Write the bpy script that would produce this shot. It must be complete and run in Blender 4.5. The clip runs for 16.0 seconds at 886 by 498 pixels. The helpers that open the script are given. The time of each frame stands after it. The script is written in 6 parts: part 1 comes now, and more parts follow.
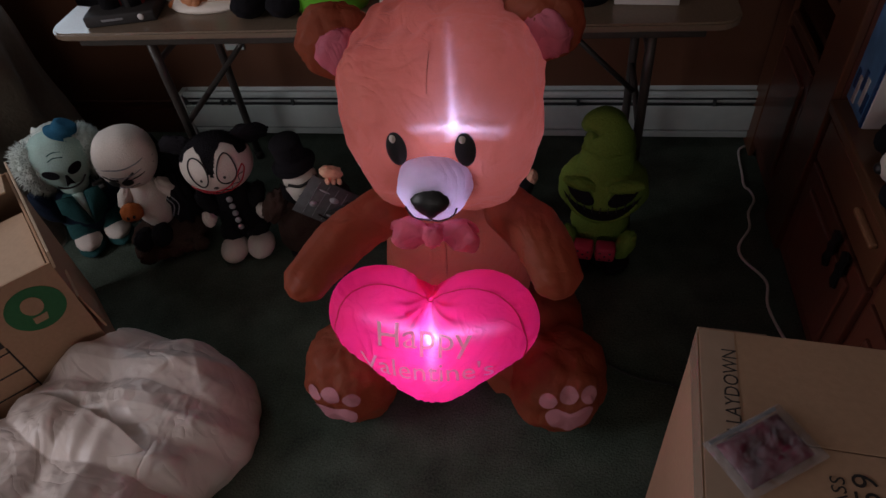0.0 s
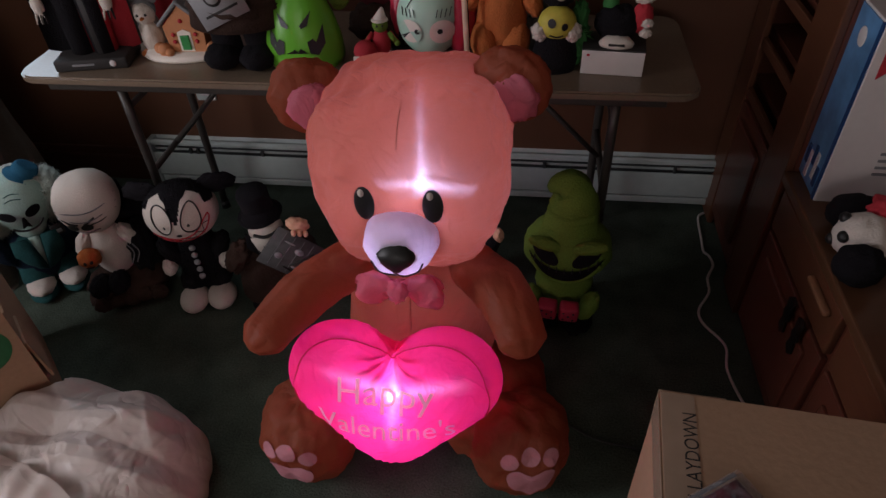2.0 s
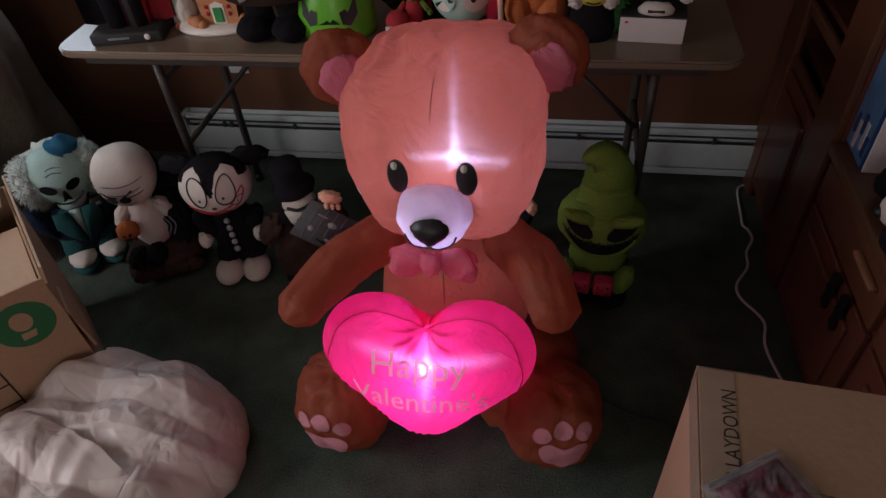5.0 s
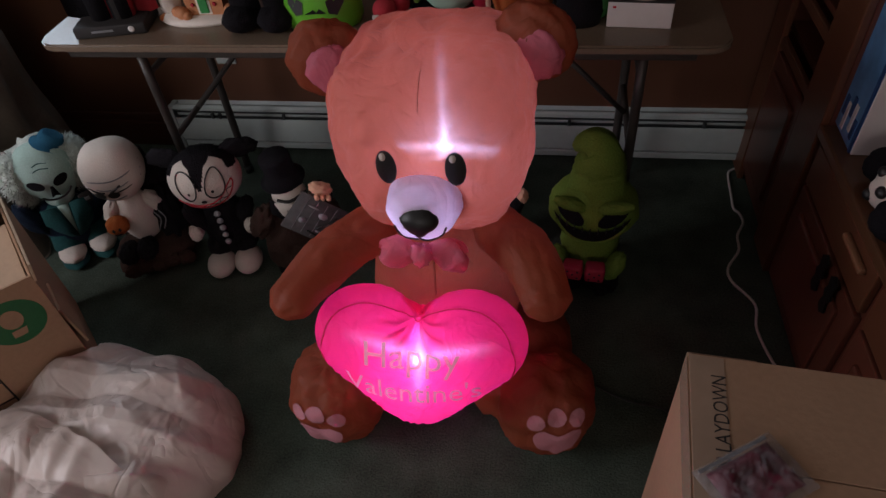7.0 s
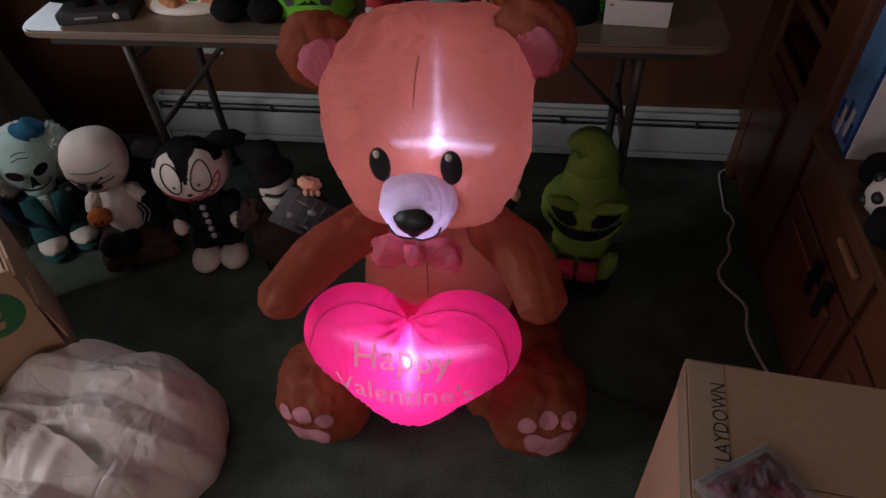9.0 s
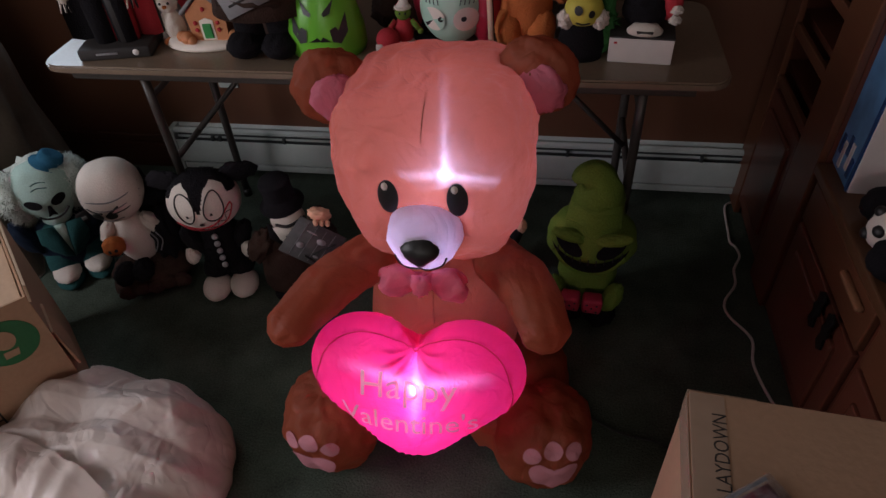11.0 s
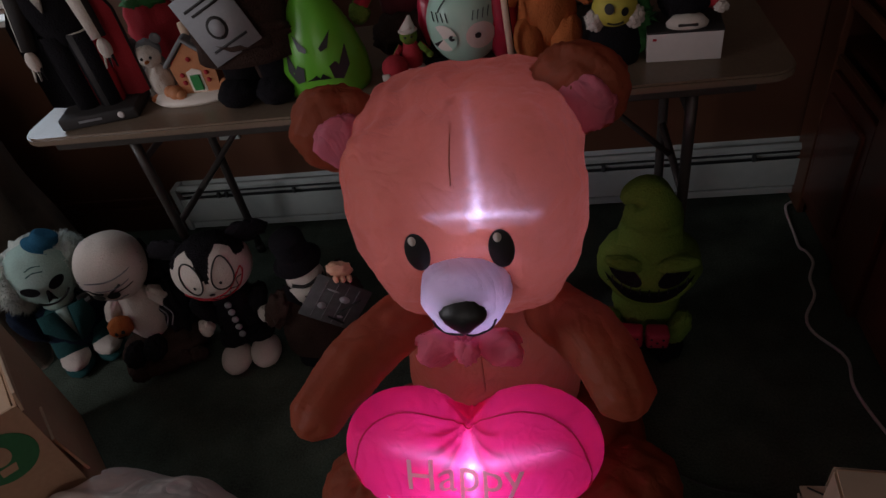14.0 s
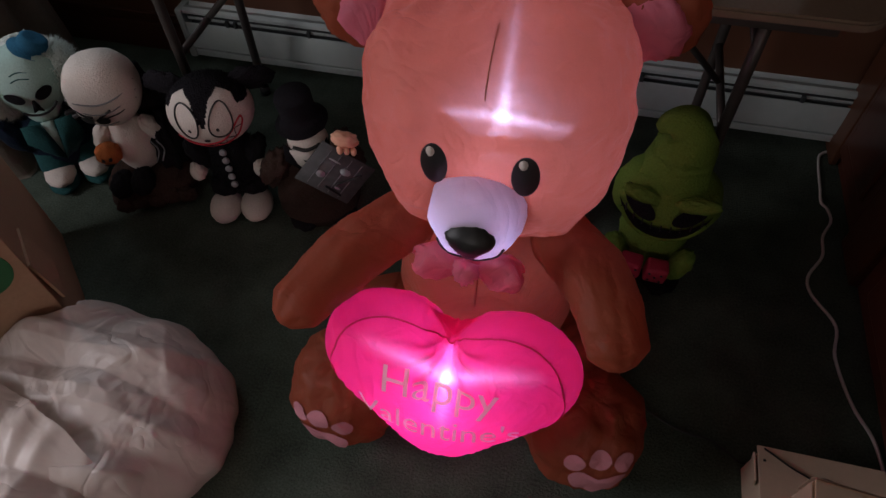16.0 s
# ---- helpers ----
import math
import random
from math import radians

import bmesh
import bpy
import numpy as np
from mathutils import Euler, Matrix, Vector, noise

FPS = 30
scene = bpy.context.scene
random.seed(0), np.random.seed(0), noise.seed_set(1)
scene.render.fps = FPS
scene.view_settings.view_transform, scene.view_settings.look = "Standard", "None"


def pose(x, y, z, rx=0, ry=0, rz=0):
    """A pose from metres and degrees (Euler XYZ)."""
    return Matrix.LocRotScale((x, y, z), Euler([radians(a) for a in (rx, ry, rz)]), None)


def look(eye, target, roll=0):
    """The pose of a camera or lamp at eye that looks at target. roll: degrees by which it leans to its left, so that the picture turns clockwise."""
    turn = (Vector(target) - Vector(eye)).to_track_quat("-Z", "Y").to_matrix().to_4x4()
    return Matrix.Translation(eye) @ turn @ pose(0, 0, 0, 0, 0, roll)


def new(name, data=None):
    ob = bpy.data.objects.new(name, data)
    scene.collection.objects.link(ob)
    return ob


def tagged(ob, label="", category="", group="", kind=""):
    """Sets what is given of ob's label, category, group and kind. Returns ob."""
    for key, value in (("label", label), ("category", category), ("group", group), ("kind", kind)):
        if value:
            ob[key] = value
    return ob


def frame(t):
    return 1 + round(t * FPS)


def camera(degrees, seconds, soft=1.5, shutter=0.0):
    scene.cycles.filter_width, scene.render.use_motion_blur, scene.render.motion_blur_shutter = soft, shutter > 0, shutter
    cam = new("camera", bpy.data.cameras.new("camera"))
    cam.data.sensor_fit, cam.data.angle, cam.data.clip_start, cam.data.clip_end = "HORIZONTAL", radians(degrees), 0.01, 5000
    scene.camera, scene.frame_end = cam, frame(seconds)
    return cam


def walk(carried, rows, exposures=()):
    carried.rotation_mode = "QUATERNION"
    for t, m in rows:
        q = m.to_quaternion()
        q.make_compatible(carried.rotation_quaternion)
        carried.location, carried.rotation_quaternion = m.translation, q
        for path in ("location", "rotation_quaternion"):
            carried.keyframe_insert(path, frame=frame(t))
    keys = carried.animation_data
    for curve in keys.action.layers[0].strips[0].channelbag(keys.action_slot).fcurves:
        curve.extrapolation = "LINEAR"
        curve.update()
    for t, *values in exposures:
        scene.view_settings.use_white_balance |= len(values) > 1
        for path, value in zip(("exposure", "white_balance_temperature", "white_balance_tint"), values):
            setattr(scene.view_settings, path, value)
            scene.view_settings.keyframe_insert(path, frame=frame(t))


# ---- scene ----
cam = camera(68.4, 16.0)
PATH = [
    (0, (0.229, 0.289, 1.528), (-0.101, 1.642, 0.092), -7.7),
    (0.5, (0.239, 0.294, 1.525), (-0.081, 1.656, 0.097), -7.9),
    (1, (0.237, 0.294, 1.524), (-0.106, 1.675, 0.119), -7.2),
    (1.5, (0.24, 0.284, 1.53), (-0.113, 1.706, 0.169), -7.6),
    (2, (0.23, 0.29, 1.526), (-0.005, 1.776, 0.208), -2.7),
    (2.5, (0.215, 0.284, 1.524), (-0.06, 1.747, 0.188), -2.2),
    (3, (0.217, 0.291, 1.523), (-0.072, 1.739, 0.175), -3.2),
    (3.5, (0.22, 0.296, 1.519), (-0.095, 1.721, 0.152), -4.6),
    (4, (0.219, 0.296, 1.521), (-0.101, 1.725, 0.159), -4.8),
    (4.5, (0.223, 0.296, 1.521), (-0.102, 1.714, 0.148), -5.3),
    (6.8, (0.218, 0.303, 1.521), (-0.08, 1.719, 0.141), -3.8),
    (7, (0.229, 0.304, 1.524), (-0.073, 1.695, 0.119), -5.8),
    (7.5, (0.218, 0.307, 1.528), (-0.127, 1.688, 0.123), -7.0),
    (8, (0.215, 0.311, 1.523), (-0.075, 1.677, 0.092), -6.2),
    (8.5, (0.211, 0.318, 1.522), (-0.099, 1.684, 0.094), -6.4),
    (9, (0.207, 0.328, 1.515), (-0.047, 1.712, 0.094), -3.7),
    (9.5, (0.215, 0.314, 1.526), (-0.066, 1.751, 0.164), -4.0),
    (9.7, (0.209, 0.311, 1.534), (-0.073, 1.747, 0.17), -4.0),
    (12, (0.221, 0.311, 1.523), (-0.089, 1.783, 0.205), -3.7),
    (12.5, (0.2, 0.339, 1.486), (-0.248, 1.808, 0.205), -7.5),
    (13, (0.195, 0.34, 1.471), (-0.241, 1.765, 0.137), -7.0),
    (13.5, (0.192, 0.414, 1.45), (-0.207, 1.852, 0.119), -8.2),
    (14, (0.154, 0.499, 1.439), (-0.204, 1.981, 0.144), -11.7),
    (14.5, (-0.02, 0.645, 1.323), (-0.29, 2.107, -0.014), -8.9),
    (15, (-0.013, 0.682, 1.236), (0.037, 1.957, -0.304), 4.4),
    (15.3, (0.03, 0.685, 1.25), (-0.002, 1.997, -0.259), -0.6),
    (15.5, (0.064, 0.663, 1.301), (-0.018, 1.971, -0.21), 0.9),
    (15.7, (0.097, 0.64, 1.355), (-0.055, 1.838, -0.239), 3.1),
    (16, (0.111, 0.61, 1.448), (-0.2, 1.777, -0.146), -1.9),
]
EXPOSURES = [(0.0, -0.4), (0.5, -0.4), (1.0, -0.25), (1.5, 0.05), (2.5, -0.08), (4.5, 0.0), (9.0, -0.12), (9.5, 0.0), (12.5, 0.05), (13.5, -0.1), (14.0, -0.75), (14.5, -0.15), (15.0, -0.36), (15.5, -0.5), (16.0, -0.2)]
walk(cam, [(t, look(eye, target, roll)) for t, eye, target, roll in PATH], EXPOSURES)


# ---- world and light ----
def world_light():
    w = bpy.data.worlds.new("daylight")
    scene.world = w
    w.use_nodes = True
    nt = w.node_tree
    sky = nt.nodes.new("ShaderNodeTexSky")
    sky.sky_type = "NISHITA"
    sky.sun_disc = False
    sky.sun_elevation, sky.sun_rotation = radians(30), radians(160)
    nt.links.new(sky.outputs[0], nt.nodes["Background"].inputs[0])
    nt.nodes["Background"].inputs[1].default_value = 0.08


def area(name, m, sx, sy, power, col):
    li = bpy.data.lights.new(name, "AREA")
    li.shape, li.size, li.size_y, li.energy, li.color = "RECTANGLE", sx, sy, power, col
    ob = new(name, li)
    ob.matrix_world = m
    return ob


def bulb_light(name, p, power, col, size):
    li = bpy.data.lights.new(name, "POINT")
    li.energy, li.color, li.shadow_soft_size = power, col, size
    ob = new(name, li)
    ob.location = p
    return ob


REAR_W, SIDE_W, BACK_W = 14.0, 31.0, 6.5
HEAD_W, HEART_W = 0.92, 0.58
world_light()
# daylight standing in the three window openings
# the south and west windows are unseen, added to light the room from there
area("window_light_rear", look((0.0, -2.57, 1.55), (0.0, 1.0, 0.6)), 1.5, 1.1, REAR_W, (1.0, 0.86, 0.84))
area("window_light_side", look((-2.57, 0.2, 1.5), (0.0, 1.0, 0.7)), 1.1, 1.0, SIDE_W, (0.95, 0.90, 0.97))
area("window_light_back", look((-1.75, 2.335, 1.37), (-1.3, 0.0, 0.9)), 0.66, 0.92, BACK_W, (0.75, 0.86, 1.0))


# ---- materials ----
def mat(name, col, rough=0.8, fine=60.0, var=0.15, bump=0.15, metal=0.0, spec=0.5, through_light=0.0, clear=0.0, broad=5.0, stain=None, stretch=None, wrinkle=0.0, coat=0.0, inside=None, crease=0.0, crease_size=9.0):
    m = bpy.data.materials.new(name)
    m.use_nodes = True
    nt = m.node_tree
    N, L = nt.nodes, nt.links
    b = N["Principled BSDF"]
    b.inputs["Roughness"].default_value = rough
    b.inputs["Metallic"].default_value = metal
    b.inputs["Specular IOR Level"].default_value = spec
    b.inputs["Coat Weight"].default_value = coat
    tc = N.new("ShaderNodeTexCoord")
    src = tc.outputs["Object"]
    if stretch:
        mp = N.new("ShaderNodeMapping")
        mp.inputs["Scale"].default_value = stretch
        L.new(src, mp.inputs[0])
        src = mp.outputs[0]
    n1 = N.new("ShaderNodeTexNoise")
    n1.inputs["Scale"].default_value = fine
    n1.inputs["Detail"].default_value = 4
    n2 = N.new("ShaderNodeTexNoise")
    n2.inputs["Scale"].default_value = broad
    n2.inputs["Detail"].default_value = 3
    L.new(src, n1.inputs["Vector"])
    L.new(src, n2.inputs["Vector"])
    add = N.new("ShaderNodeMath")
    add.operation = "ADD"
    L.new(n1.outputs["Fac"], add.inputs[0])
    L.new(n2.outputs["Fac"], add.inputs[1])
    ramp = N.new("ShaderNodeMapRange")
    ramp.inputs["From Min"].default_value, ramp.inputs["From Max"].default_value = 0.6, 1.4
    L.new(add.outputs[0], ramp.inputs["Value"])
    mix = N.new("ShaderNodeMix")
    mix.data_type = "RGBA"
    lo = tuple(max(0.0, c * (1 - var)) for c in col)
    hi = tuple(min(1.0, c * (1 + var)) for c in col) if stain is None else stain
    mix.inputs[6].default_value, mix.inputs[7].default_value = (*lo, 1), (*hi, 1)
    L.new(ramp.outputs[0], mix.inputs[0])
    L.new(mix.outputs[2], b.inputs["Base Color"])
    bp = N.new("ShaderNodeBump")
    bp.inputs["Strength"].default_value = bump
    bp.inputs["Distance"].default_value = 0.004
    L.new(n1.outputs["Fac"], bp.inputs["Height"])
    normal = bp.outputs[0]
    if wrinkle:
        n3 = N.new("ShaderNodeTexNoise")
        n3.inputs["Scale"].default_value = 22.0
        n3.inputs["Detail"].default_value = 3
        n3.inputs["Distortion"].default_value = 0.4
        L.new(src, n3.inputs["Vector"])
        b2 = N.new("ShaderNodeBump")
        b2.inputs["Strength"].default_value = wrinkle
        b2.inputs["Distance"].default_value = 0.02
        L.new(n3.outputs["Fac"], b2.inputs["Height"])
        L.new(normal, b2.inputs["Normal"])
        normal = b2.outputs[0]
    if crease:
        # sharp fold lines, where a distorted noise crosses its middle value
        n4 = N.new("ShaderNodeTexNoise")
        n4.inputs["Scale"].default_value = crease_size
        n4.inputs["Detail"].default_value = 2
        n4.inputs["Distortion"].default_value = 1.3
        L.new(src, n4.inputs["Vector"])
        steps = [("SUBTRACT", 0.5), ("ABSOLUTE", 0.0), ("MULTIPLY", 11.0), ("MINIMUM", 1.0)]
        last = n4.outputs["Fac"]
        for op, val in steps:
            k = N.new("ShaderNodeMath")
            k.operation = op
            k.inputs[1].default_value = val
            L.new(last, k.inputs[0])
            last = k.outputs[0]
        b3 = N.new("ShaderNodeBump")
        b3.inputs["Strength"].default_value = crease
        b3.inputs["Distance"].default_value = 0.006
        L.new(last, b3.inputs["Height"])
        L.new(normal, b3.inputs["Normal"])
        normal = b3.outputs[0]
    L.new(normal, b.inputs["Normal"])
    out = N["Material Output"]
    sh = b.outputs[0]
    if through_light:
        tr = N.new("ShaderNodeBsdfTranslucent")
        if inside:
            # light that comes through the weave is less tinted than light off its face
            tr.inputs["Color"].default_value = (*inside, 1)
        else:
            L.new(mix.outputs[2], tr.inputs["Color"])
        L.new(normal, tr.inputs["Normal"])
        ms = N.new("ShaderNodeMixShader")
        ms.inputs[0].default_value = through_light
        L.new(sh, ms.inputs[1])
        L.new(tr.outputs[0], ms.inputs[2])
        sh = ms.outputs[0]
    if clear:
        tp = N.new("ShaderNodeBsdfTransparent")
        ms = N.new("ShaderNodeMixShader")
        ms.inputs[0].default_value = clear
        L.new(sh, ms.inputs[1])
        L.new(tp.outputs[0], ms.inputs[2])
        sh = ms.outputs[0]
    L.new(sh, out.inputs["Surface"])
    return m


def glow(name, col, strength):
    m = bpy.data.materials.new(name)
    m.use_nodes = True
    b = m.node_tree.nodes["Principled BSDF"]
    b.inputs["Emission Color"].default_value = (*col, 1)
    b.inputs["Emission Strength"].default_value = strength
    return m


def wood(name, col, dark, rough=0.35, along=(2.0, 2.0, 30.0)):
    return mat(name, col, rough, 6.0, 0.3, 0.08, stain=dark, stretch=along, broad=1.5, coat=0.15)


M_CARPET = mat("carpet_green", (0.064, 0.083, 0.064), 0.95, 180, 0.55, 0.8, broad=9, spec=0.1)
M_PANEL = wood("wall_panel_brown", (0.16, 0.07, 0.035), (0.11, 0.045, 0.025), 0.45, (30.0, 30.0, 1.5))
M_PLASTER = mat("plaster_cream", (0.45, 0.38, 0.30), 0.9, 80, 0.06, 0.2)
M_CEIL = mat("ceiling_white", (0.6, 0.57, 0.52), 0.95, 90, 0.05, 0.2)
M_BASE = wood("baseboard_redbrown", (0.12, 0.04, 0.022), (0.07, 0.025, 0.015), 0.4, (2.0, 30.0, 30.0))
M_HEATER = mat("heater_enamel_white", (0.44, 0.50, 0.47), 0.5, 40, 0.06, 0.05)
M_HEATER_DARK = mat("heater_slot_dark", (0.03, 0.035, 0.035), 0.7)
M_TABLE = mat("table_laminate_brown", (0.19, 0.14, 0.10), 0.26, 120, 0.10, 0.04, broad=8)
M_LEG = mat("table_leg_steel_brown", (0.055, 0.048, 0.042), 0.4, 60, 0.15, 0.05, metal=0.3)
M_CAB = wood("cabinet_dark_cherry", (0.16, 0.048, 0.028), (0.10, 0.030, 0.018), 0.35, (22.0, 22.0, 1.6))
M_CAB2 = wood("cabinet_edge_brown", (0.17, 0.065, 0.030), (0.10, 0.036, 0.018), 0.38, (22.0, 1.6, 22.0))
M_CABTOP = wood("cabinet_top_oak", (0.15, 0.065, 0.03), (0.09, 0.038, 0.018), 0.4, (22.0, 1.6, 22.0))
M_IRON = mat("black_iron", (0.012, 0.011, 0.011), 0.5, 80, 0.2, 0.2, metal=0.5)
M_PALEWOOD = mat("wood_pull", (0.22, 0.10, 0.05), 0.45, 60, 0.2, 0.1)
M_CARD = mat("cardboard_kraft", (0.38, 0.235, 0.145), 0.85, 90, 0.10, 0.15, broad=4)
M_CARD_IN = mat("cardboard_inside", (0.47, 0.32, 0.21), 0.88, 90, 0.08, 0.15, broad=4)
M_CARD_EDGE = mat("cardboard_cut_edge", (0.52, 0.38, 0.26), 0.9, 200, 0.25, 0.4)
M_TAPE = mat("clear_tape", (0.50, 0.36, 0.26), 0.18, 40, 0.08, 0.1, clear=0.35)
M_INK = mat("printing_ink_black", (0.018, 0.015, 0.014), 0.75, 100, 0.2, 0.05)
M_GREENINK = mat("printing_ink_green", (0.02, 0.13, 0.045), 0.75, 100, 0.12, 0.05)
M_BAG = mat("bag_plastic_white", (0.74, 0.64, 0.585), 0.38, 25, 0.05, 0.0, through_light=0.22, broad=4, wrinkle=0.06, crease=0.35, crease_size=6.0)
M_BEAR = mat("nylon_brown_orange", (0.34, 0.088, 0.045), 0.5, 400, 0.12, 0.12, through_light=0.45, clear=0.05, broad=6, wrinkle=0.30, spec=0.25, inside=(0.58, 0.190, 0.115), crease=0.26, crease_size=8.0)
M_PINK = mat("nylon_pink", (0.84, 0.27, 0.37), 0.6, 400, 0.06, 0.1, through_light=0.58, wrinkle=0.15, spec=0.3, inside=(0.95, 0.32, 0.45), crease=0.25, crease_size=16.0)
M_PAD = mat("print_pad_pink", (0.50, 0.20, 0.24), 0.7, 300, 0.08, 0.1)
M_HEART = mat("nylon_hot_pink", (0.72, 0.030, 0.150), 0.5, 400, 0.08, 0.1, through_light=0.5, clear=0.06, broad=6, wrinkle=0.22, spec=0.25, inside=(0.90, 0.055, 0.260), crease=0.24, crease_size=10.0)
M_SEAM = mat("heart_seam_red", (0.62, 0.020, 0.08), 0.7, 200, 0.1, 0.3)
M_MUZZLE = mat("nylon_white_lilac", (0.80, 0.76, 0.86), 0.6, 400, 0.04, 0.08, through_light=0.62, wrinkle=0.10, spec=0.3, inside=(0.92, 0.86, 0.98), crease=0.2)
M_BLACK = mat("print_black", (0.012, 0.012, 0.012), 0.45, 300, 0.2, 0.08)
M_BLACKCLOTH = mat("plush_black", (0.009, 0.008, 0.010), 0.95, 250, 0.5, 0.8, spec=0.15)
M_BROWNCLOTH = mat("plush_dark_brown", (0.045, 0.026, 0.020), 0.95, 220, 0.4, 0.8, spec=0.15)
M_WHITECLOTH = mat("plush_white", (0.60, 0.54, 0.48), 0.95, 220, 0.07, 0.5, spec=0.15)
M_CREAM = mat("plush_cream", (0.62, 0.45, 0.33), 0.95, 220, 0.08, 0.5, spec=0.15)
M_MINT = mat("plush_mint", (0.40, 0.56, 0.50), 0.95, 220, 0.12, 0.5, spec=0.15)
M_FUR = mat("fur_white_mint", (0.60, 0.66, 0.60), 0.95, 200, 0.15, 0.9, spec=0.1)
M_TEAL = mat("cloth_teal", (0.018, 0.070, 0.070), 0.95, 200, 0.25, 0.5, spec=0.15)
M_NAVY = mat("cloth_navy", (0.010, 0.018, 0.035), 0.95, 200, 0.3, 0.5, spec=0.15)
M_BLUE = mat("felt_blue", (0.022, 0.10, 0.17), 0.95, 200, 0.2, 0.5, spec=0.15)
M_SKIN = mat("vinyl_peach", (0.72, 0.40, 0.26), 0.6, 120, 0.06, 0.1)
M_OLIVE = mat("plush_olive_green", (0.125, 0.205, 0.034), 0.95, 200, 0.22, 0.7, spec=0.15)
M_MAROON = mat("cloth_maroon", (0.10, 0.012, 0.018), 0.9, 200, 0.2, 0.4)
M_RED = mat("cloth_red", (0.42, 0.022, 0.035), 0.85, 200, 0.15, 0.4)
M_DICE = mat("dice_red", (0.36, 0.018, 0.05), 0.7, 200, 0.1, 0.3)
M_ORANGE = mat("plush_orange", (0.48, 0.14, 0.035), 0.95, 200, 0.15, 0.6)
M_GREENGLOSS = mat("blow_mould_green", (0.13, 0.44, 0.03), 0.32, 30, 0.06, 0.03)
M_REDGLOSS = mat("blow_mould_red", (0.42, 0.018, 0.05), 0.32, 30, 0.06, 0.03)
M_MINTGLOSS = mat("blow_mould_mint", (0.42, 0.64, 0.52), 0.32, 30, 0.05, 0.03)
M_GINGER = mat("gingerbread_orange", (0.50, 0.20, 0.085), 0.6, 60, 0.15, 0.2)
M_SNOW = mat("resin_snow_white", (0.78, 0.70, 0.62), 0.6, 60, 0.06, 0.2)
M_DOORGREEN = mat("painted_green", (0.03, 0.24, 0.06), 0.5)
M_YELLOW = mat("painted_yellow", (0.55, 0.48, 0.07), 0.6)
M_LEAFGREEN = mat("felt_green", (0.025, 0.14, 0.03), 0.8)
M_GREY = mat("felt_grey", (0.20, 0.20, 0.21), 0.9, 150, 0.15, 0.4)
M_PAPER = mat("paper_grey", (0.30, 0.30, 0.31), 0.85, 100, 0.08, 0.1)
M_PAPERDARK = mat("cloth_print_grey", (0.085, 0.085, 0.085), 0.9, 60, 0.3, 0.2)
M_WHITEBOX = mat("card_white", (0.62, 0.58, 0.56), 0.6, 60, 0.04, 0.05)
M_CREAMBOX = mat("card_cream", (0.60, 0.47, 0.34), 0.8, 80, 0.06, 0.1)
M_BLUEPRINT = mat("box_print_blue", (0.10, 0.24, 0.44), 0.4, 8, 0.5, 0.02, broad=14)
M_BLUEDARK = mat("box_print_deep_blue", (0.012, 0.05, 0.16), 0.4, 8, 0.3, 0.02)
M_CORD = mat("cord_white", (0.62, 0.58, 0.55), 0.45, 60, 0.05, 0.05)
M_CORDBLACK = mat("cord_black", (0.015, 0.015, 0.015), 0.5)
M_COVER = mat("drape_grey_beige", (0.15, 0.125, 0.095), 0.8, 90, 0.12, 0.3, broad=3, wrinkle=0.3)
M_FILM = mat("clear_plastic_film", (0.55, 0.53, 0.56), 0.12, 40, 0.1, 0.1, clear=0.82, wrinkle=0.9, crease=0.6, crease_size=30.0)
M_BUBBLE = mat("packed_goods_dark_pink", (0.12, 0.016, 0.034), 0.5, 30, 0.6, 0.3, broad=18)
M_GLASS = mat("window_glass", (0.8, 0.8, 0.8), 0.03, 10, 0.02, 0.0, clear=0.9)
M_FRAME = mat("window_frame_white", (0.7, 0.68, 0.64), 0.5, 40, 0.05, 0.05)
def streak_glow(name, col, strength, lx, lz):
    """Emission painted as a star streak: brightest at the bulb at its origin, fading out along x and across z."""
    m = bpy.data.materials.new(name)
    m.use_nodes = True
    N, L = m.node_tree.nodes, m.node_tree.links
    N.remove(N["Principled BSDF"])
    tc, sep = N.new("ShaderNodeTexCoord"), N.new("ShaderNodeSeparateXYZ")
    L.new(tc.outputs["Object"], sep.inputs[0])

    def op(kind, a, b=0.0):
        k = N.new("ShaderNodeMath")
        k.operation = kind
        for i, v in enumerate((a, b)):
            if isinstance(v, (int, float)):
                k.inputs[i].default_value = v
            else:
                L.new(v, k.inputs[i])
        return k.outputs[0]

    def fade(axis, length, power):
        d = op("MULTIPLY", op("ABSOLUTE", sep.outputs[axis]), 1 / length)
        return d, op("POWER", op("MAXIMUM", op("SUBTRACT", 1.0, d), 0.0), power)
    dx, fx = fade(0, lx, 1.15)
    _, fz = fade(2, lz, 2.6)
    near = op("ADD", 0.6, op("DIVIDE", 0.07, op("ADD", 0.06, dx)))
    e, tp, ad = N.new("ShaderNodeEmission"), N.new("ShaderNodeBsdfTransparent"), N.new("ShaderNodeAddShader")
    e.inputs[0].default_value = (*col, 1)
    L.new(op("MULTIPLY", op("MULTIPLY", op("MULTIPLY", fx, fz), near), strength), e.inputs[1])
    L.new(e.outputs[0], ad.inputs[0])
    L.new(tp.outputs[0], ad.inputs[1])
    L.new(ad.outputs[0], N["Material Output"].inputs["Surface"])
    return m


M_LED = glow("led_cool_white", (0.86, 0.80, 1.0), 30.0)


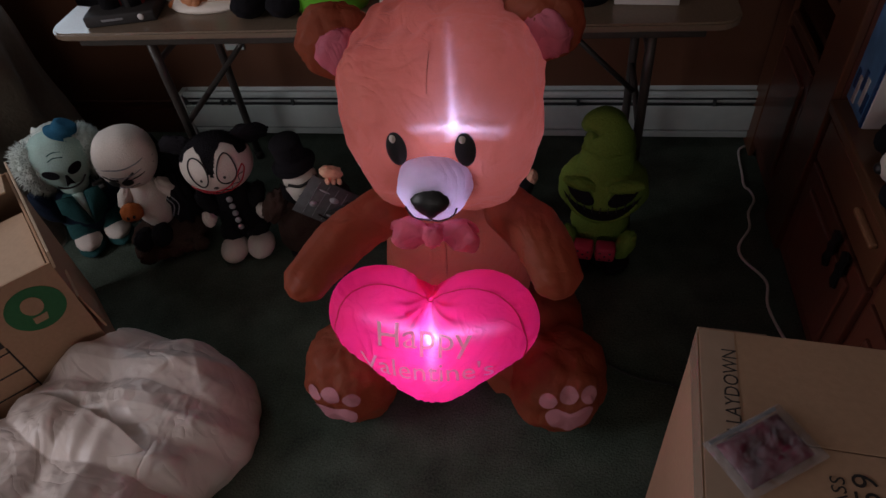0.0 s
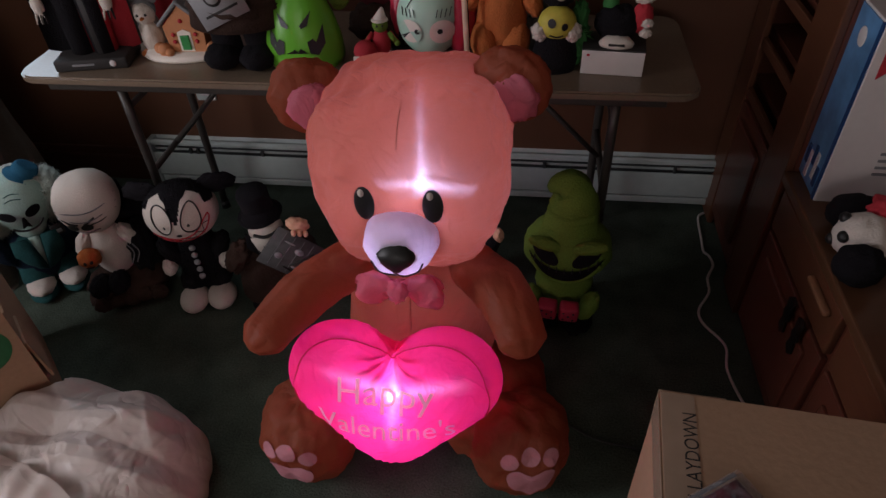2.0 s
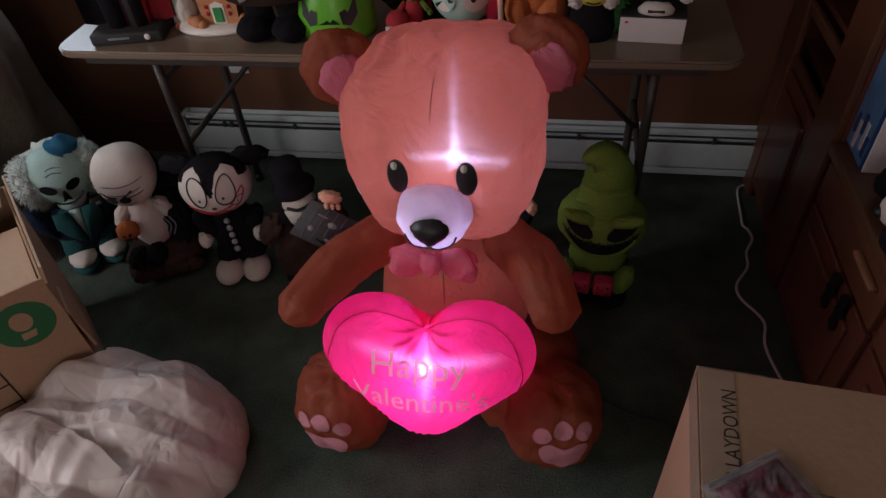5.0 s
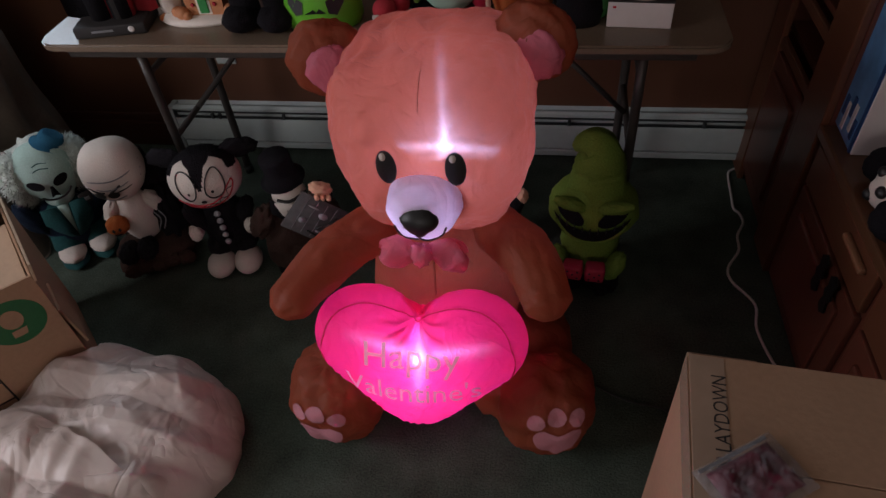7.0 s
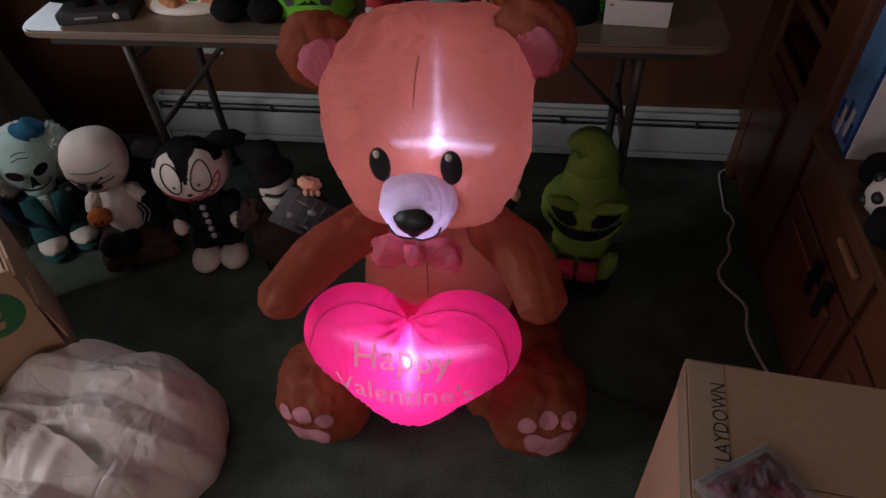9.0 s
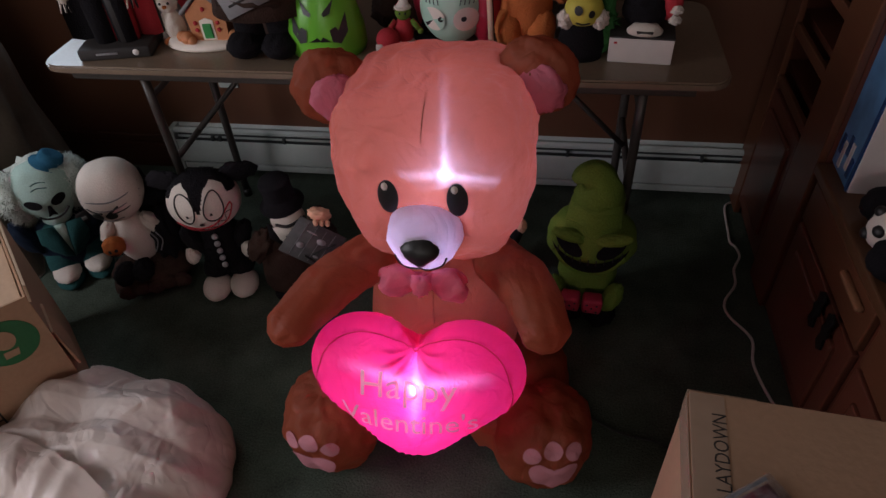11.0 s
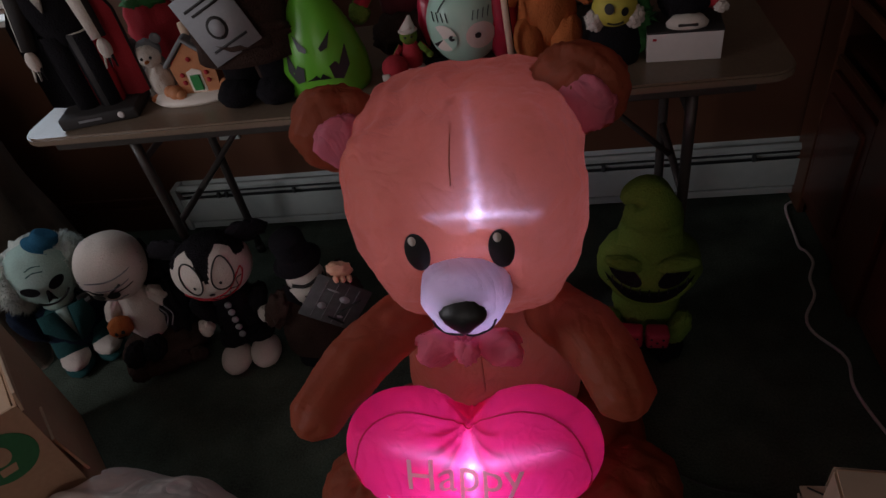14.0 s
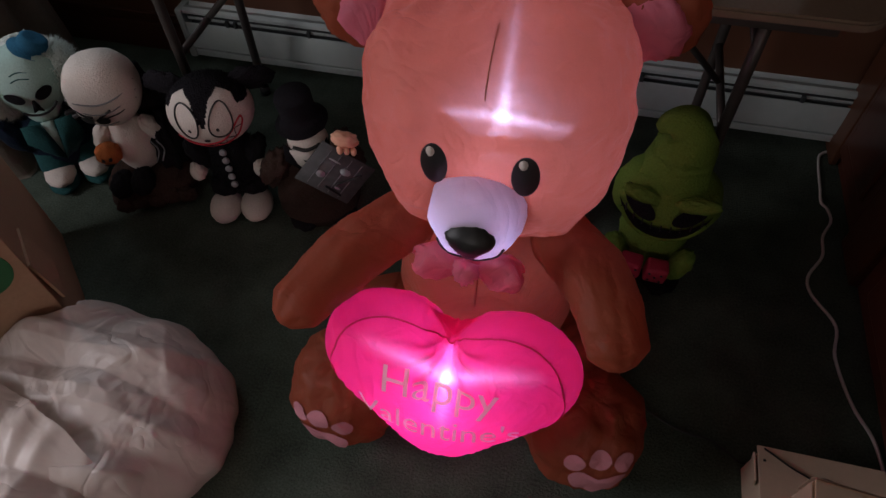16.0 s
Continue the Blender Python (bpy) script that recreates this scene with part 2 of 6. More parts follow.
# ---- mesh helpers ----
def put(name, bm, materials, parent=None, label="", smooth=True):
    me = bpy.data.meshes.new(name)
    for f in bm.faces:
        f.smooth = smooth
    bm.normal_update()
    bm.to_mesh(me)
    bm.free()
    for m in materials if isinstance(materials, (list, tuple)) else [materials]:
        me.materials.append(m)
    ob = new(name, me)
    if parent:
        ob.parent = parent
    if label:
        ob["label"] = label
    return ob


def part(name, bm, material, parent, label="", smooth=True):
    return put(name, bm, material, parent, label, smooth)


def thing(name, at, label, category, group="", rz=0.0, kind=""):
    ob = new(name)
    ob.empty_display_size = 0.05
    ob.matrix_world = pose(*at, 0, 0, rz)
    return tagged(ob, label, category, group, kind)


def paint(bm, n, mi):
    bm.faces.ensure_lookup_table()
    for f in bm.faces[n:]:
        f.material_index = mi


def ell(bm, c, r, rot=(0, 0, 0), mi=0, seg=24, ring=14):
    n = len(bm.faces)
    r = (r, r, r) if isinstance(r, (int, float)) else r
    bmesh.ops.create_uvsphere(bm, u_segments=seg, v_segments=ring, radius=1.0, matrix=pose(*c, *rot) @ Matrix.Diagonal((*r, 1)))
    paint(bm, n, mi)
    return bm


def block(bm, c, s, bev=0.0, rot=(0, 0, 0), mi=0, seg=2):
    own = bmesh.new()
    bmesh.ops.create_cube(own, size=1.0, matrix=pose(*c, *rot) @ Matrix.Diagonal((*s, 1)))
    if bev:
        bmesh.ops.bevel(own, geom=list(own.edges), offset=bev, segments=seg, affect="EDGES", profile=0.5)
    for f in own.faces:
        f.material_index = mi
    me = bpy.data.meshes.new("block")
    own.to_mesh(me)
    own.free()
    bm.from_mesh(me)
    bpy.data.meshes.remove(me)
    return bm


def rod(bm, a, b, r0, r1=None, seg=14, mi=0):
    n = len(bm.faces)
    a, b = Vector(a), Vector(b)
    q = (b - a).to_track_quat("Z", "Y").to_matrix().to_4x4()
    bmesh.ops.create_cone(bm, cap_ends=True, segments=seg, radius1=r0, radius2=r0 if r1 is None else r1, depth=(b - a).length, matrix=Matrix.Translation((a + b) / 2) @ q)
    paint(bm, n, mi)
    return bm


def smooth_line(pts, per=6):
    P = [Vector(p) for p in pts]
    P = [2 * P[0] - P[1]] + P + [2 * P[-1] - P[-2]]
    out = []
    for i in range(1, len(P) - 2):
        for k in range(per):
            t = k / per
            out.append(0.5 * (2 * P[i] + (P[i + 1] - P[i - 1]) * t + (2 * P[i - 1] - 5 * P[i] + 4 * P[i + 1] - P[i + 2]) * t * t + (3 * P[i] - P[i - 1] - 3 * P[i + 1] + P[i + 2]) * t ** 3))
    return out + [P[-2]]


def tube(bm, pts, r, seg=8, mi=0, per=6, ends=None):
    n = len(bm.faces)
    line = smooth_line(pts, per)
    rings = []
    for i, p in enumerate(line):
        d = line[min(i + 1, len(line) - 1)] - line[max(i - 1, 0)]
        q = d.to_track_quat("Z", "Y")
        s = i / (len(line) - 1)
        rr = r(s) if callable(r) else r
        rings.append([bm.verts.new(p + q @ Vector((rr * math.cos(a), rr * math.sin(a), 0))) for a in [2 * math.pi * k / seg for k in range(seg)]])
    for a, b in zip(rings, rings[1:]):
        for k in range(seg):
            bm.faces.new((a[k], a[(k + 1) % seg], b[(k + 1) % seg], b[k]))
    bm.faces.new(rings[0][::-1])
    bm.faces.new(rings[-1])
    paint(bm, n, mi)
    return bm


def lathe(bm, prof, c=(0, 0, 0), seg=24, mi=0, sx=1.0, sy=1.0, rot=(0, 0, 0)):
    n = len(bm.faces)
    m = pose(*c, *rot)
    rings = [[bm.verts.new(m @ Vector((r * sx * math.cos(2 * math.pi * k / seg), r * sy * math.sin(2 * math.pi * k / seg), z))) for k in range(seg)] for r, z in prof]
    for a, b in zip(rings, rings[1:]):
        for k in range(seg):
            bm.faces.new((a[k], a[(k + 1) % seg], b[(k + 1) % seg], b[k]))
    bm.faces.new(rings[0][::-1])
    bm.faces.new(rings[-1])
    paint(bm, n, mi)
    return bm


def slab(bm, poly, thick, m=None, mi=0):
    """A flat outline (x, z), given thickness towards +y, placed by m."""
    n = len(bm.faces)
    m = m or Matrix()
    f = [bm.verts.new(m @ Vector((x, 0, z))) for x, z in poly]
    b = [bm.verts.new(m @ Vector((x, thick, z))) for x, z in poly]
    k = len(poly)
    bm.faces.new(f)
    bm.faces.new(b[::-1])
    for i in range(k):
        bm.faces.new((f[i], b[i], b[(i + 1) % k], f[(i + 1) % k]))
    bmesh.ops.recalc_face_normals(bm, faces=list(bm.faces)[n:])
    paint(bm, n, mi)
    return bm


def ellipse(rx, rz, n=24, cx=0.0, cz=0.0):
    return [(cx + rx * math.cos(2 * math.pi * k / n), cz + rz * math.sin(2 * math.pi * k / n)) for k in range(n)]


def B():
    return bmesh.new()


def words(text, size, thick=0.0):
    """The outline of a line of text as a mesh in the x, y plane."""
    cu = bpy.data.curves.new("lettering", "FONT")
    cu.body, cu.size, cu.extrude, cu.align_x, cu.align_y = text, size, thick, "CENTER", "CENTER"
    cu.resolution_u = 3
    ob = bpy.data.objects.new("lettering", cu)
    scene.collection.objects.link(ob)
    me = bpy.data.meshes.new_from_object(ob.evaluated_get(bpy.context.evaluated_depsgraph_get()))
    bpy.data.objects.remove(ob)
    bm = bmesh.new()
    bm.from_mesh(me)
    bpy.data.meshes.remove(me)
    return bm


# ---- the room ----
XL, XR, YN, YS, ZC = -2.6, 1.5, 2.36, -2.6, 2.4
WT = 0.12


def wall(name, axis, at, lo, hi, hole, material, label):
    """A wall across x or y at the inner face `at`, with one opening (lo, hi, sill, head) or none."""
    sign = 1 if at > 0 else -1
    bm = B()

    def piece(a, b, z0, z1):
        if b - a < 0.001 or z1 - z0 < 0.001:
            return
        c, s = ((a + b) / 2, at + sign * WT / 2, (z0 + z1) / 2), (b - a, WT, z1 - z0)
        if axis == "x":
            c, s = (c[1], c[0], c[2]), (s[1], s[0], s[2])
        block(bm, c, s)
    if hole:
        a, b, z0, z1 = hole
        piece(lo, a, 0, ZC), piece(b, hi, 0, ZC), piece(a, b, 0, z0), piece(a, b, z1, ZC)
    else:
        piece(lo, hi, 0, ZC)
    return tagged(put(name, bm, material, smooth=False), label, "wall", kind="structure")


wall_n = wall("wall_north", "y", YN, XL - WT, XR + WT, (-2.10, -1.40, 0.88, 1.86), M_PANEL, "plain brown wooden wall behind the folding table")
wall("wall_south", "y", YS, XL - WT, XR + WT, (-0.8, 0.8, 0.95, 2.1), M_PLASTER, "plain cream plaster wall with a window")
wall("wall_west", "x", XL, YS, YN, (-0.4, 0.8, 0.95, 2.0), M_PANEL, "brown wood-panelled wall with a window")
wall("wall_east", "x", XR, YS, YN, None, M_PANEL, "brown wood-panelled wall behind the cabinet")
bm = block(B(), ((XL + XR) / 2, (YS + YN) / 2, -0.05), (XR - XL + 2 * WT, YN - YS + 2 * WT, 0.1))
tagged(put("floor", bm, M_CARPET, smooth=False), "dark green short-pile carpet", "floor", kind="structure")
bm = block(B(), ((XL + XR) / 2, (YS + YN) / 2, ZC + 0.05), (XR - XL + 2 * WT, YN - YS + 2 * WT, 0.1))
tagged(put("ceiling", bm, M_CEIL, smooth=False), "plain off-white ceiling", "ceiling", kind="structure")


def window(name, m, w, h, label):
    ob = new(name)
    ob.matrix_world = m
    tagged(ob, label, "window", kind="structure")
    bm = B()
    for sx in (-1, 1):
        block(bm, (sx * (w / 2 - 0.02), 0, 0), (0.04, 0.05, h), 0.004)
    for sz in (-1, 1):
        block(bm, (0, 0, sz * (h / 2 - 0.02)), (w - 0.08, 0.05, 0.04), 0.004)
    block(bm, (0, 0, 0), (w - 0.08, 0.03, 0.03), 0.003)
    part("window_frame", bm, M_FRAME, ob, smooth=False)
    for sz in (-1, 1):
        p = part("pane", block(B(), (0, 0, sz * (h / 4 - 0.012)), (w - 0.08, 0.005, h / 2 - 0.056)), M_GLASS, ob, smooth=False)
        p.visible_shadow = False
    part("window_sill", block(B(), (0, -0.05, -h / 2 - 0.012), (w + 0.08, 0.16, 0.022), 0.004), M_FRAME, ob, smooth=False)


window("window_1", pose(-1.75, YN + 0.07, 1.37), 0.7, 0.98, "white-framed window in the panelled wall")
window("window_2", pose(0, YS - 0.07, 1.525, 0, 0, 180), 1.6, 1.15, "white-framed window in the plaster wall")
window("window_3", pose(XL - 0.07, 0.2, 1.475, 0, 0, 90), 1.2, 1.05, "white-framed window in the side wall")

bm = block(B(), ((XL - 1.24) / 2, YN - 0.009, 0.055), (-1.24 - XL, 0.018, 0.11), 0.004)
tagged(put("baseboard", bm, M_BASE, smooth=False), "red-brown wooden baseboard", "baseboard", kind="structure")
bm = block(B(), ((XL - 1.24) / 2, YN - 0.016, 0.15), (-1.24 - XL, 0.012, 0.012), 0.003)
tagged(put("trim", bm, M_BASE, smooth=False), "thin brown moulding above the baseboard", "trim", kind="structure")


def heater():
    t = thing("baseboard_heater", (0, YN, 0), "long white enamelled baseboard heater along the wall", "heater")
    x0, x1 = -1.22, 1.02
    w, cx = x1 - x0, (x0 + x1) / 2
    prof = [(0.0, 0.03), (-0.012, 0.03), (-0.012, 0.20), (-0.045, 0.215), (-0.055, 0.207), (-0.055, 0.196), (-0.018, 0.185), (0.0, 0.21)]
    bm = B()
    a = [bm.verts.new((x0, y, z)) for y, z in prof]
    b = [bm.verts.new((x1, y, z)) for y, z in prof]
    k = len(prof)
    for i in range(k):
        bm.faces.new((a[i], b[i], b[(i + 1) % k], a[(i + 1) % k]))
    bm.faces.new(a[::-1]), bm.faces.new(b)
    bmesh.ops.recalc_face_normals(bm, faces=list(bm.faces))
    part("back_plate", bm, M_HEATER, t, smooth=False)
    part("front_panel", block(B(), (cx, -0.058, 0.115), (w, 0.006, 0.10), 0.002), M_HEATER, t, smooth=False)
    part("lower_rail", block(B(), (cx, -0.05, 0.042), (w, 0.012, 0.026), 0.004), M_HEATER, t, smooth=False)
    part("slot", block(B(), (cx, -0.03, 0.178), (w - 0.02, 0.04, 0.02)), M_HEATER_DARK, t, smooth=False)
    part("damper", block(B(), (cx, -0.05, 0.178), (w - 0.02, 0.004, 0.012), 0, (25, 0, 0)), M_HEATER, t, smooth=False)
    part("core", block(B(), (cx, -0.03, 0.10), (w - 0.02, 0.03, 0.11)), M_HEATER_DARK, t, smooth=False)
    for x in (x0 + 0.16, x0 + 0.19, -0.77, 0.3, 0.76):
        part("bracket", block(B(), (x, -0.06, 0.178), (0.012, 0.012, 0.022), 0.002), M_HEATER_DARK, t, smooth=False)
    part("end_cap", block(B(), (x0 - 0.012, -0.031, 0.118), (0.024, 0.064, 0.185), 0.004), M_HEATER, t, smooth=False)


heater()

ob = thing("wall_outlet", (-0.96, YN, 0.37), "pale plastic wall outlet plate", "outlet")
part("cover_plate", block(B(), (0, -0.004, 0.0575), (0.075, 0.008, 0.115), 0.003), M_HEATER, ob, smooth=False)
for z in (0.035, 0.08):
    part("socket", block(B(), (0, -0.008, z), (0.032, 0.006, 0.028), 0.004), M_WHITEBOX, ob, smooth=False)


def table():
    x0, x1, y0, y1, zt = -1.19, 0.655, 1.79, 2.29, 0.74
    t = thing("folding_table", ((x0 + x1) / 2, (y0 + y1) / 2, 0), "brown laminate folding table on steel tube legs", "table")
    hx, hy, r = (x1 - x0) / 2, (y1 - y0) / 2, 0.06
    pts = []
    for cx, cy, a0 in ((hx - r, hy - r, 0), (-hx + r, hy - r, 90), (-hx + r, -hy + r, 180), (hx - r, -hy + r, 270)):
        for k in range(7):
            a = radians(a0 + 15 * k)
            pts.append((cx + r * math.cos(a), cy + r * math.sin(a)))
    bm = B()
    slab(bm, pts, 0.022, Matrix.Translation((0, 0, zt - 0.022)) @ Matrix(((1, 0, 0, 0), (0, 0, 1, 0), (0, 1, 0, 0), (0, 0, 0, 1))))
    bmesh.ops.bevel(bm, geom=[e for e in bm.edges if abs(e.verts[0].co.z - e.verts[1].co.z) < 1e-5], offset=0.005, segments=2, affect="EDGES")
    part("tabletop", bm, M_TABLE, t, smooth=False)
    bm = B()
    for sy in (-1, 1):
        block(bm, (0, sy * (hy - 0.03), zt - 0.035), (2 * hx - 0.16, 0.018, 0.026), 0.003)
    part("apron_rail", bm, M_LEG, t, smooth=False)
    for sx, off in ((-1, 0.27), (1, 0.20)):
        x = sx * (hx - off)
        for yy in (-hy + 0.06, hy - 0.10):
            part("leg", tube(B(), [(x, yy, zt - 0.03), (x, yy, 0.40), (x, yy, 0.0)], 0.0135, 12, per=2), M_LEG, t)
            part("foot_cap", rod(B(), (x, yy, 0.0), (x, yy, 0.03), 0.017), M_BLACK, t)
        part("crossbar", rod(B(), (x, -hy + 0.06, 0.40), (x, hy - 0.10, 0.40), 0.010), M_LEG, t)
        part("crossbar", rod(B(), (x, -hy + 0.06, 0.62), (x, hy - 0.10, 0.62), 0.009), M_LEG, t)
        part("folding_brace", rod(B(), (x, -0.02, 0.40), (x - sx * 0.30, -0.02, zt - 0.04), 0.008), M_LEG, t)


table()


def cabinet():
    """A hutch with open shelves, then a lower unit with a top, along the east wall."""
    fx = 0.915
    t = thing("tall_hutch", (fx, 2.05, 0), "dark cherry wood hutch with glazed shelves and a panelled door", "cabinet")
    d = XR - fx - 0.005
    y0, y1 = -0.27, 0.29
    bm = B()
    block(bm, (d / 2, y0 + 0.011, 1.0), (d, 0.022, 2.0), 0.003)
    block(bm, (d / 2, y1 - 0.011, 1.0), (d, 0.022, 2.0), 0.003)
    block(bm, (d - 0.01, 0.01, 1.0), (0.02, y1 - y0 - 0.044, 2.0))
    block(bm, (d / 2, 0.01, 1.99), (d, y1 - y0 - 0.044, 0.02))
    block(bm, (d / 2, 0.01, 0.05), (d, y1 - y0 - 0.044, 0.02))
    part("carcass", bm, M_CAB, t, smooth=False)
    for z in (0.54, 0.70, 0.86, 1.2, 1.55):
        part("shelf", block(B(), (d / 2 + 0.012, 0.01, z), (d - 0.03, y1 - y0 - 0.046, 0.02), 0.002), M_CAB, t, smooth=False)
    bm = B()
    for y in (y0 + 0.075, y1 - 0.055):
        block(bm, (-0.010, y, 1.0), (0.020, 0.15 if y < 0 else 0.11, 1.99), 0.004)
    part("face_frame", bm, M_CAB2, t, smooth=False)
    for z in (0.52, 0.68, 0.84, 1.19, 1.54):
        part("shelf_lip", block(B(), (-0.008, 0.03, z + 0.01), (0.016, y1 - y0 - 0.262, 0.030), 0.004), M_CAB2, t, smooth=False)
    dr = part("lower_door", block(B(), (-0.009, 0.03, 0.285), (0.018, y1 - y0 - 0.264, 0.43), 0.004), M_CAB, t, smooth=False)
    part("raised_panel", block(B(), (-0.022, 0.03, 0.29), (0.012, y1 - y0 - 0.33, 0.33), 0.009), M_CAB, dr, smooth=False)
    part("plinth", block(B(), (0.02, 0.01, 0.035), (0.02, y1 - y0 - 0.05, 0.07)), M_CAB, t, smooth=False)

    t = thing("low_cabinet", (fx, 1.0, 0), "dark wood cabinet with an oak top and black iron pulls", "cabinet")
    y0, y1, h = -1.2, 0.775, 0.535
    part("body", block(B(), (d / 2, (y0 + y1) / 2, 0.275), (d, y1 - y0, 0.49), 0.003), M_CAB, t, smooth=False)
    part("top_board", block(B(), (d / 2 - 0.012, (y0 + y1) / 2, h - 0.008), (d + 0.024, y1 - y0, 0.03), 0.005), M_CABTOP, t, smooth=False)
    part("plinth", block(B(), (d / 2 + 0.02, (y0 + y1) / 2, 0.015), (d - 0.04, y1 - y0 - 0.02, 0.03)), M_CAB, t, smooth=False)
    for i in range(4):
        yc = y1 - 0.25 - i * 0.48
        dr = part("drawer_front", block(B(), (-0.009, yc, 0.445), (0.018, 0.45, 0.12), 0.004), M_CAB2, t, smooth=False)
        part("wooden_pull", block(B(), (-0.026, yc - 0.13, 0.472), (0.018, 0.12, 0.016), 0.006), M_PALEWOOD, dr, "pale wooden drawer pull", smooth=False)
        dd = part("door", block(B(), (-0.009, yc, 0.205), (0.018, 0.45, 0.33), 0.004), M_CAB, t, smooth=False)
        part("raised_panel", block(B(), (-0.022, yc, 0.205), (0.012, 0.34, 0.24), 0.009), M_CAB, dd, smooth=False)
        for s in (-1, 1):
            bm = slab(B(), [(0, -0.06), (0.018, -0.045), (0.012, -0.015), (0.02, 0.0), (0.012, 0.02), (0.018, 0.045), (0, 0.06), (-0.018, 0.045), (-0.012, 0.02), (-0.02, 0.0), (-0.012, -0.015), (-0.018, -0.045)], 0.005, pose(-0.035, yc - 0.09 + s * 0.035, 0.33, 0, 0, -90))
            part("iron_plate", bm, M_IRON, dd, smooth=False)


cabinet()


# ---- the inflatable bear ----
from mathutils.bvhtree import BVHTree

M_SEAMB = mat("bear_seam_dark", (0.36, 0.10, 0.055), 0.8, 200, 0.1, 0.3)


def puff(bm, c, r, rot=(0, 0, 0), low=1.0, power=2.0, seam=0.0, seg=48, ring=32, crease=0.012, seed=0.0, mi=0, pucker=0.0):
    """A blown-up form: half-axes r, `low` narrows its lower half, `power` above 2 squares it off, seam pinches its middle plane."""
    n = len(bm.faces)
    m = pose(*c, *rot)
    rows = []
    e = 2.0 / power
    pw = lambda v: math.copysign(abs(v) ** e, v)
    for j in range(ring + 1):
        a = math.pi * j / ring - math.pi / 2
        row = []
        for i in range(seg):
            b = 2 * math.pi * i / seg
            x, y, z = pw(math.cos(a)) * pw(math.cos(b)), pw(math.cos(a)) * pw(math.sin(b)), pw(math.sin(a))
            k = 1.0 if z > 0 else 1 - (1 - low) * (-z) ** 1.2
            v = Vector((x * k, y * (0.5 + 0.5 * k), z))
            d = 1 - seam * math.exp(-(v.x / 0.06) ** 2)
            w = noise.noise(Vector((v.x * 3 + seed, v.y * 3, v.z * 3))) * crease / min(r)
            w += abs(noise.noise(Vector((v.x * 7 + seed, v.y * 7, v.z * 7)))) * crease * 0.5 / min(r)
            w += pucker * math.sin(34 * math.atan2(v.z, v.x) + 5 * noise.noise(v * 2)) * math.exp(-((abs(v.y) - 0.25) / 0.22) ** 2) * (1 if abs(v.x) + abs(v.z) > 0.7 else 0)
            v *= d + w - crease * 0.15 / min(r)
            row.append(bm.verts.new(m @ Vector((v.x * r[0], v.y * r[1], v.z * r[2]))))
            if j in (0, ring):
                break
        rows.append(row)
    for a, b in zip(rows, rows[1:]):
        for i in range(seg):
            q = [a[i % len(a)], a[(i + 1) % seg % len(a)], b[(i + 1) % seg % len(b)], b[i % len(b)]]
            u = []
            for v in q:
                if v not in u:
                    u.append(v)
            bm.faces.new(u)
    paint(bm, n, mi)
    return bm


HEAD_C, HEAD_R = Vector((0.0, 1.44, 0.755)), (0.201, 0.20, 0.196)
HEAD_P, HEAD_LOW = 3.7, 0.82
HEART_C, HEART_TILT = Vector((-0.021, 1.115, 0.379)), -27.0
HT = 0.09


def heart_radius():
    """The heart's outline as a radius by angle: two round lobes drawn down to a blunt tip."""
    a, t = np.linspace(-np.pi, np.pi, 361), np.linspace(0, 0.3, 601)
    x, z = t[None] * np.cos(a)[:, None], t[None] * np.sin(a)[:, None]
    inside = np.zeros(x.shape, bool)
    for side in (-1, 1):
        for q in np.linspace(0, 1, 41):
            cx, cz, r = side * 0.111 * (1 - q), 0.043 * (1 - q) - 0.060 * q, 0.118 * (1 - q) + 0.106 * q
            inside |= ((x - cx) / 1.02) ** 2 + ((z - cz) / 0.95) ** 2 < r * r
    r = np.array([t[row].max() for row in inside])
    r = np.convolve(np.concatenate([r[-5:-1], r, r[1:5]]), np.ones(9) / 9, "valid")
    return lambda ang: float(np.interp((ang + np.pi) % (2 * np.pi) - np.pi, a, r, period=2 * np.pi))


HEART_R = heart_radius()
SEAM_S = 0.86


def heart_front(u, v, lift=0.0):
    """The front of the heart: a swelling panel, drawn in at the cleft and along the sewn edge."""
    ang = math.atan2(v, u)
    s = min(1.0, math.hypot(u, v) / HEART_R(ang))
    pinch = 0.040 * math.exp(-(u / 0.026) ** 2 - ((v - 0.105) / 0.055) ** 2)
    top = min(1.0, max(0.0, 0.35 + math.sin(ang)))
    groove = (0.0032 + 0.002 * noise.noise(Vector((u * 60, v * 60, 3)))) * math.exp(-((s - SEAM_S) / 0.022) ** 2) * top
    dn, ph = math.hypot(u, v - 0.090), math.atan2(v - 0.090, u)
    folds = 0.0060 * math.sin(9 * ph + 1.5 * math.sin(2 * ph)) * math.exp(-((dn - 0.030) / 0.040) ** 2)
    return Vector((u, -HT * max(0.0, 1 - s ** 2.8) ** 0.54 - lift + pinch + groove + folds, v))


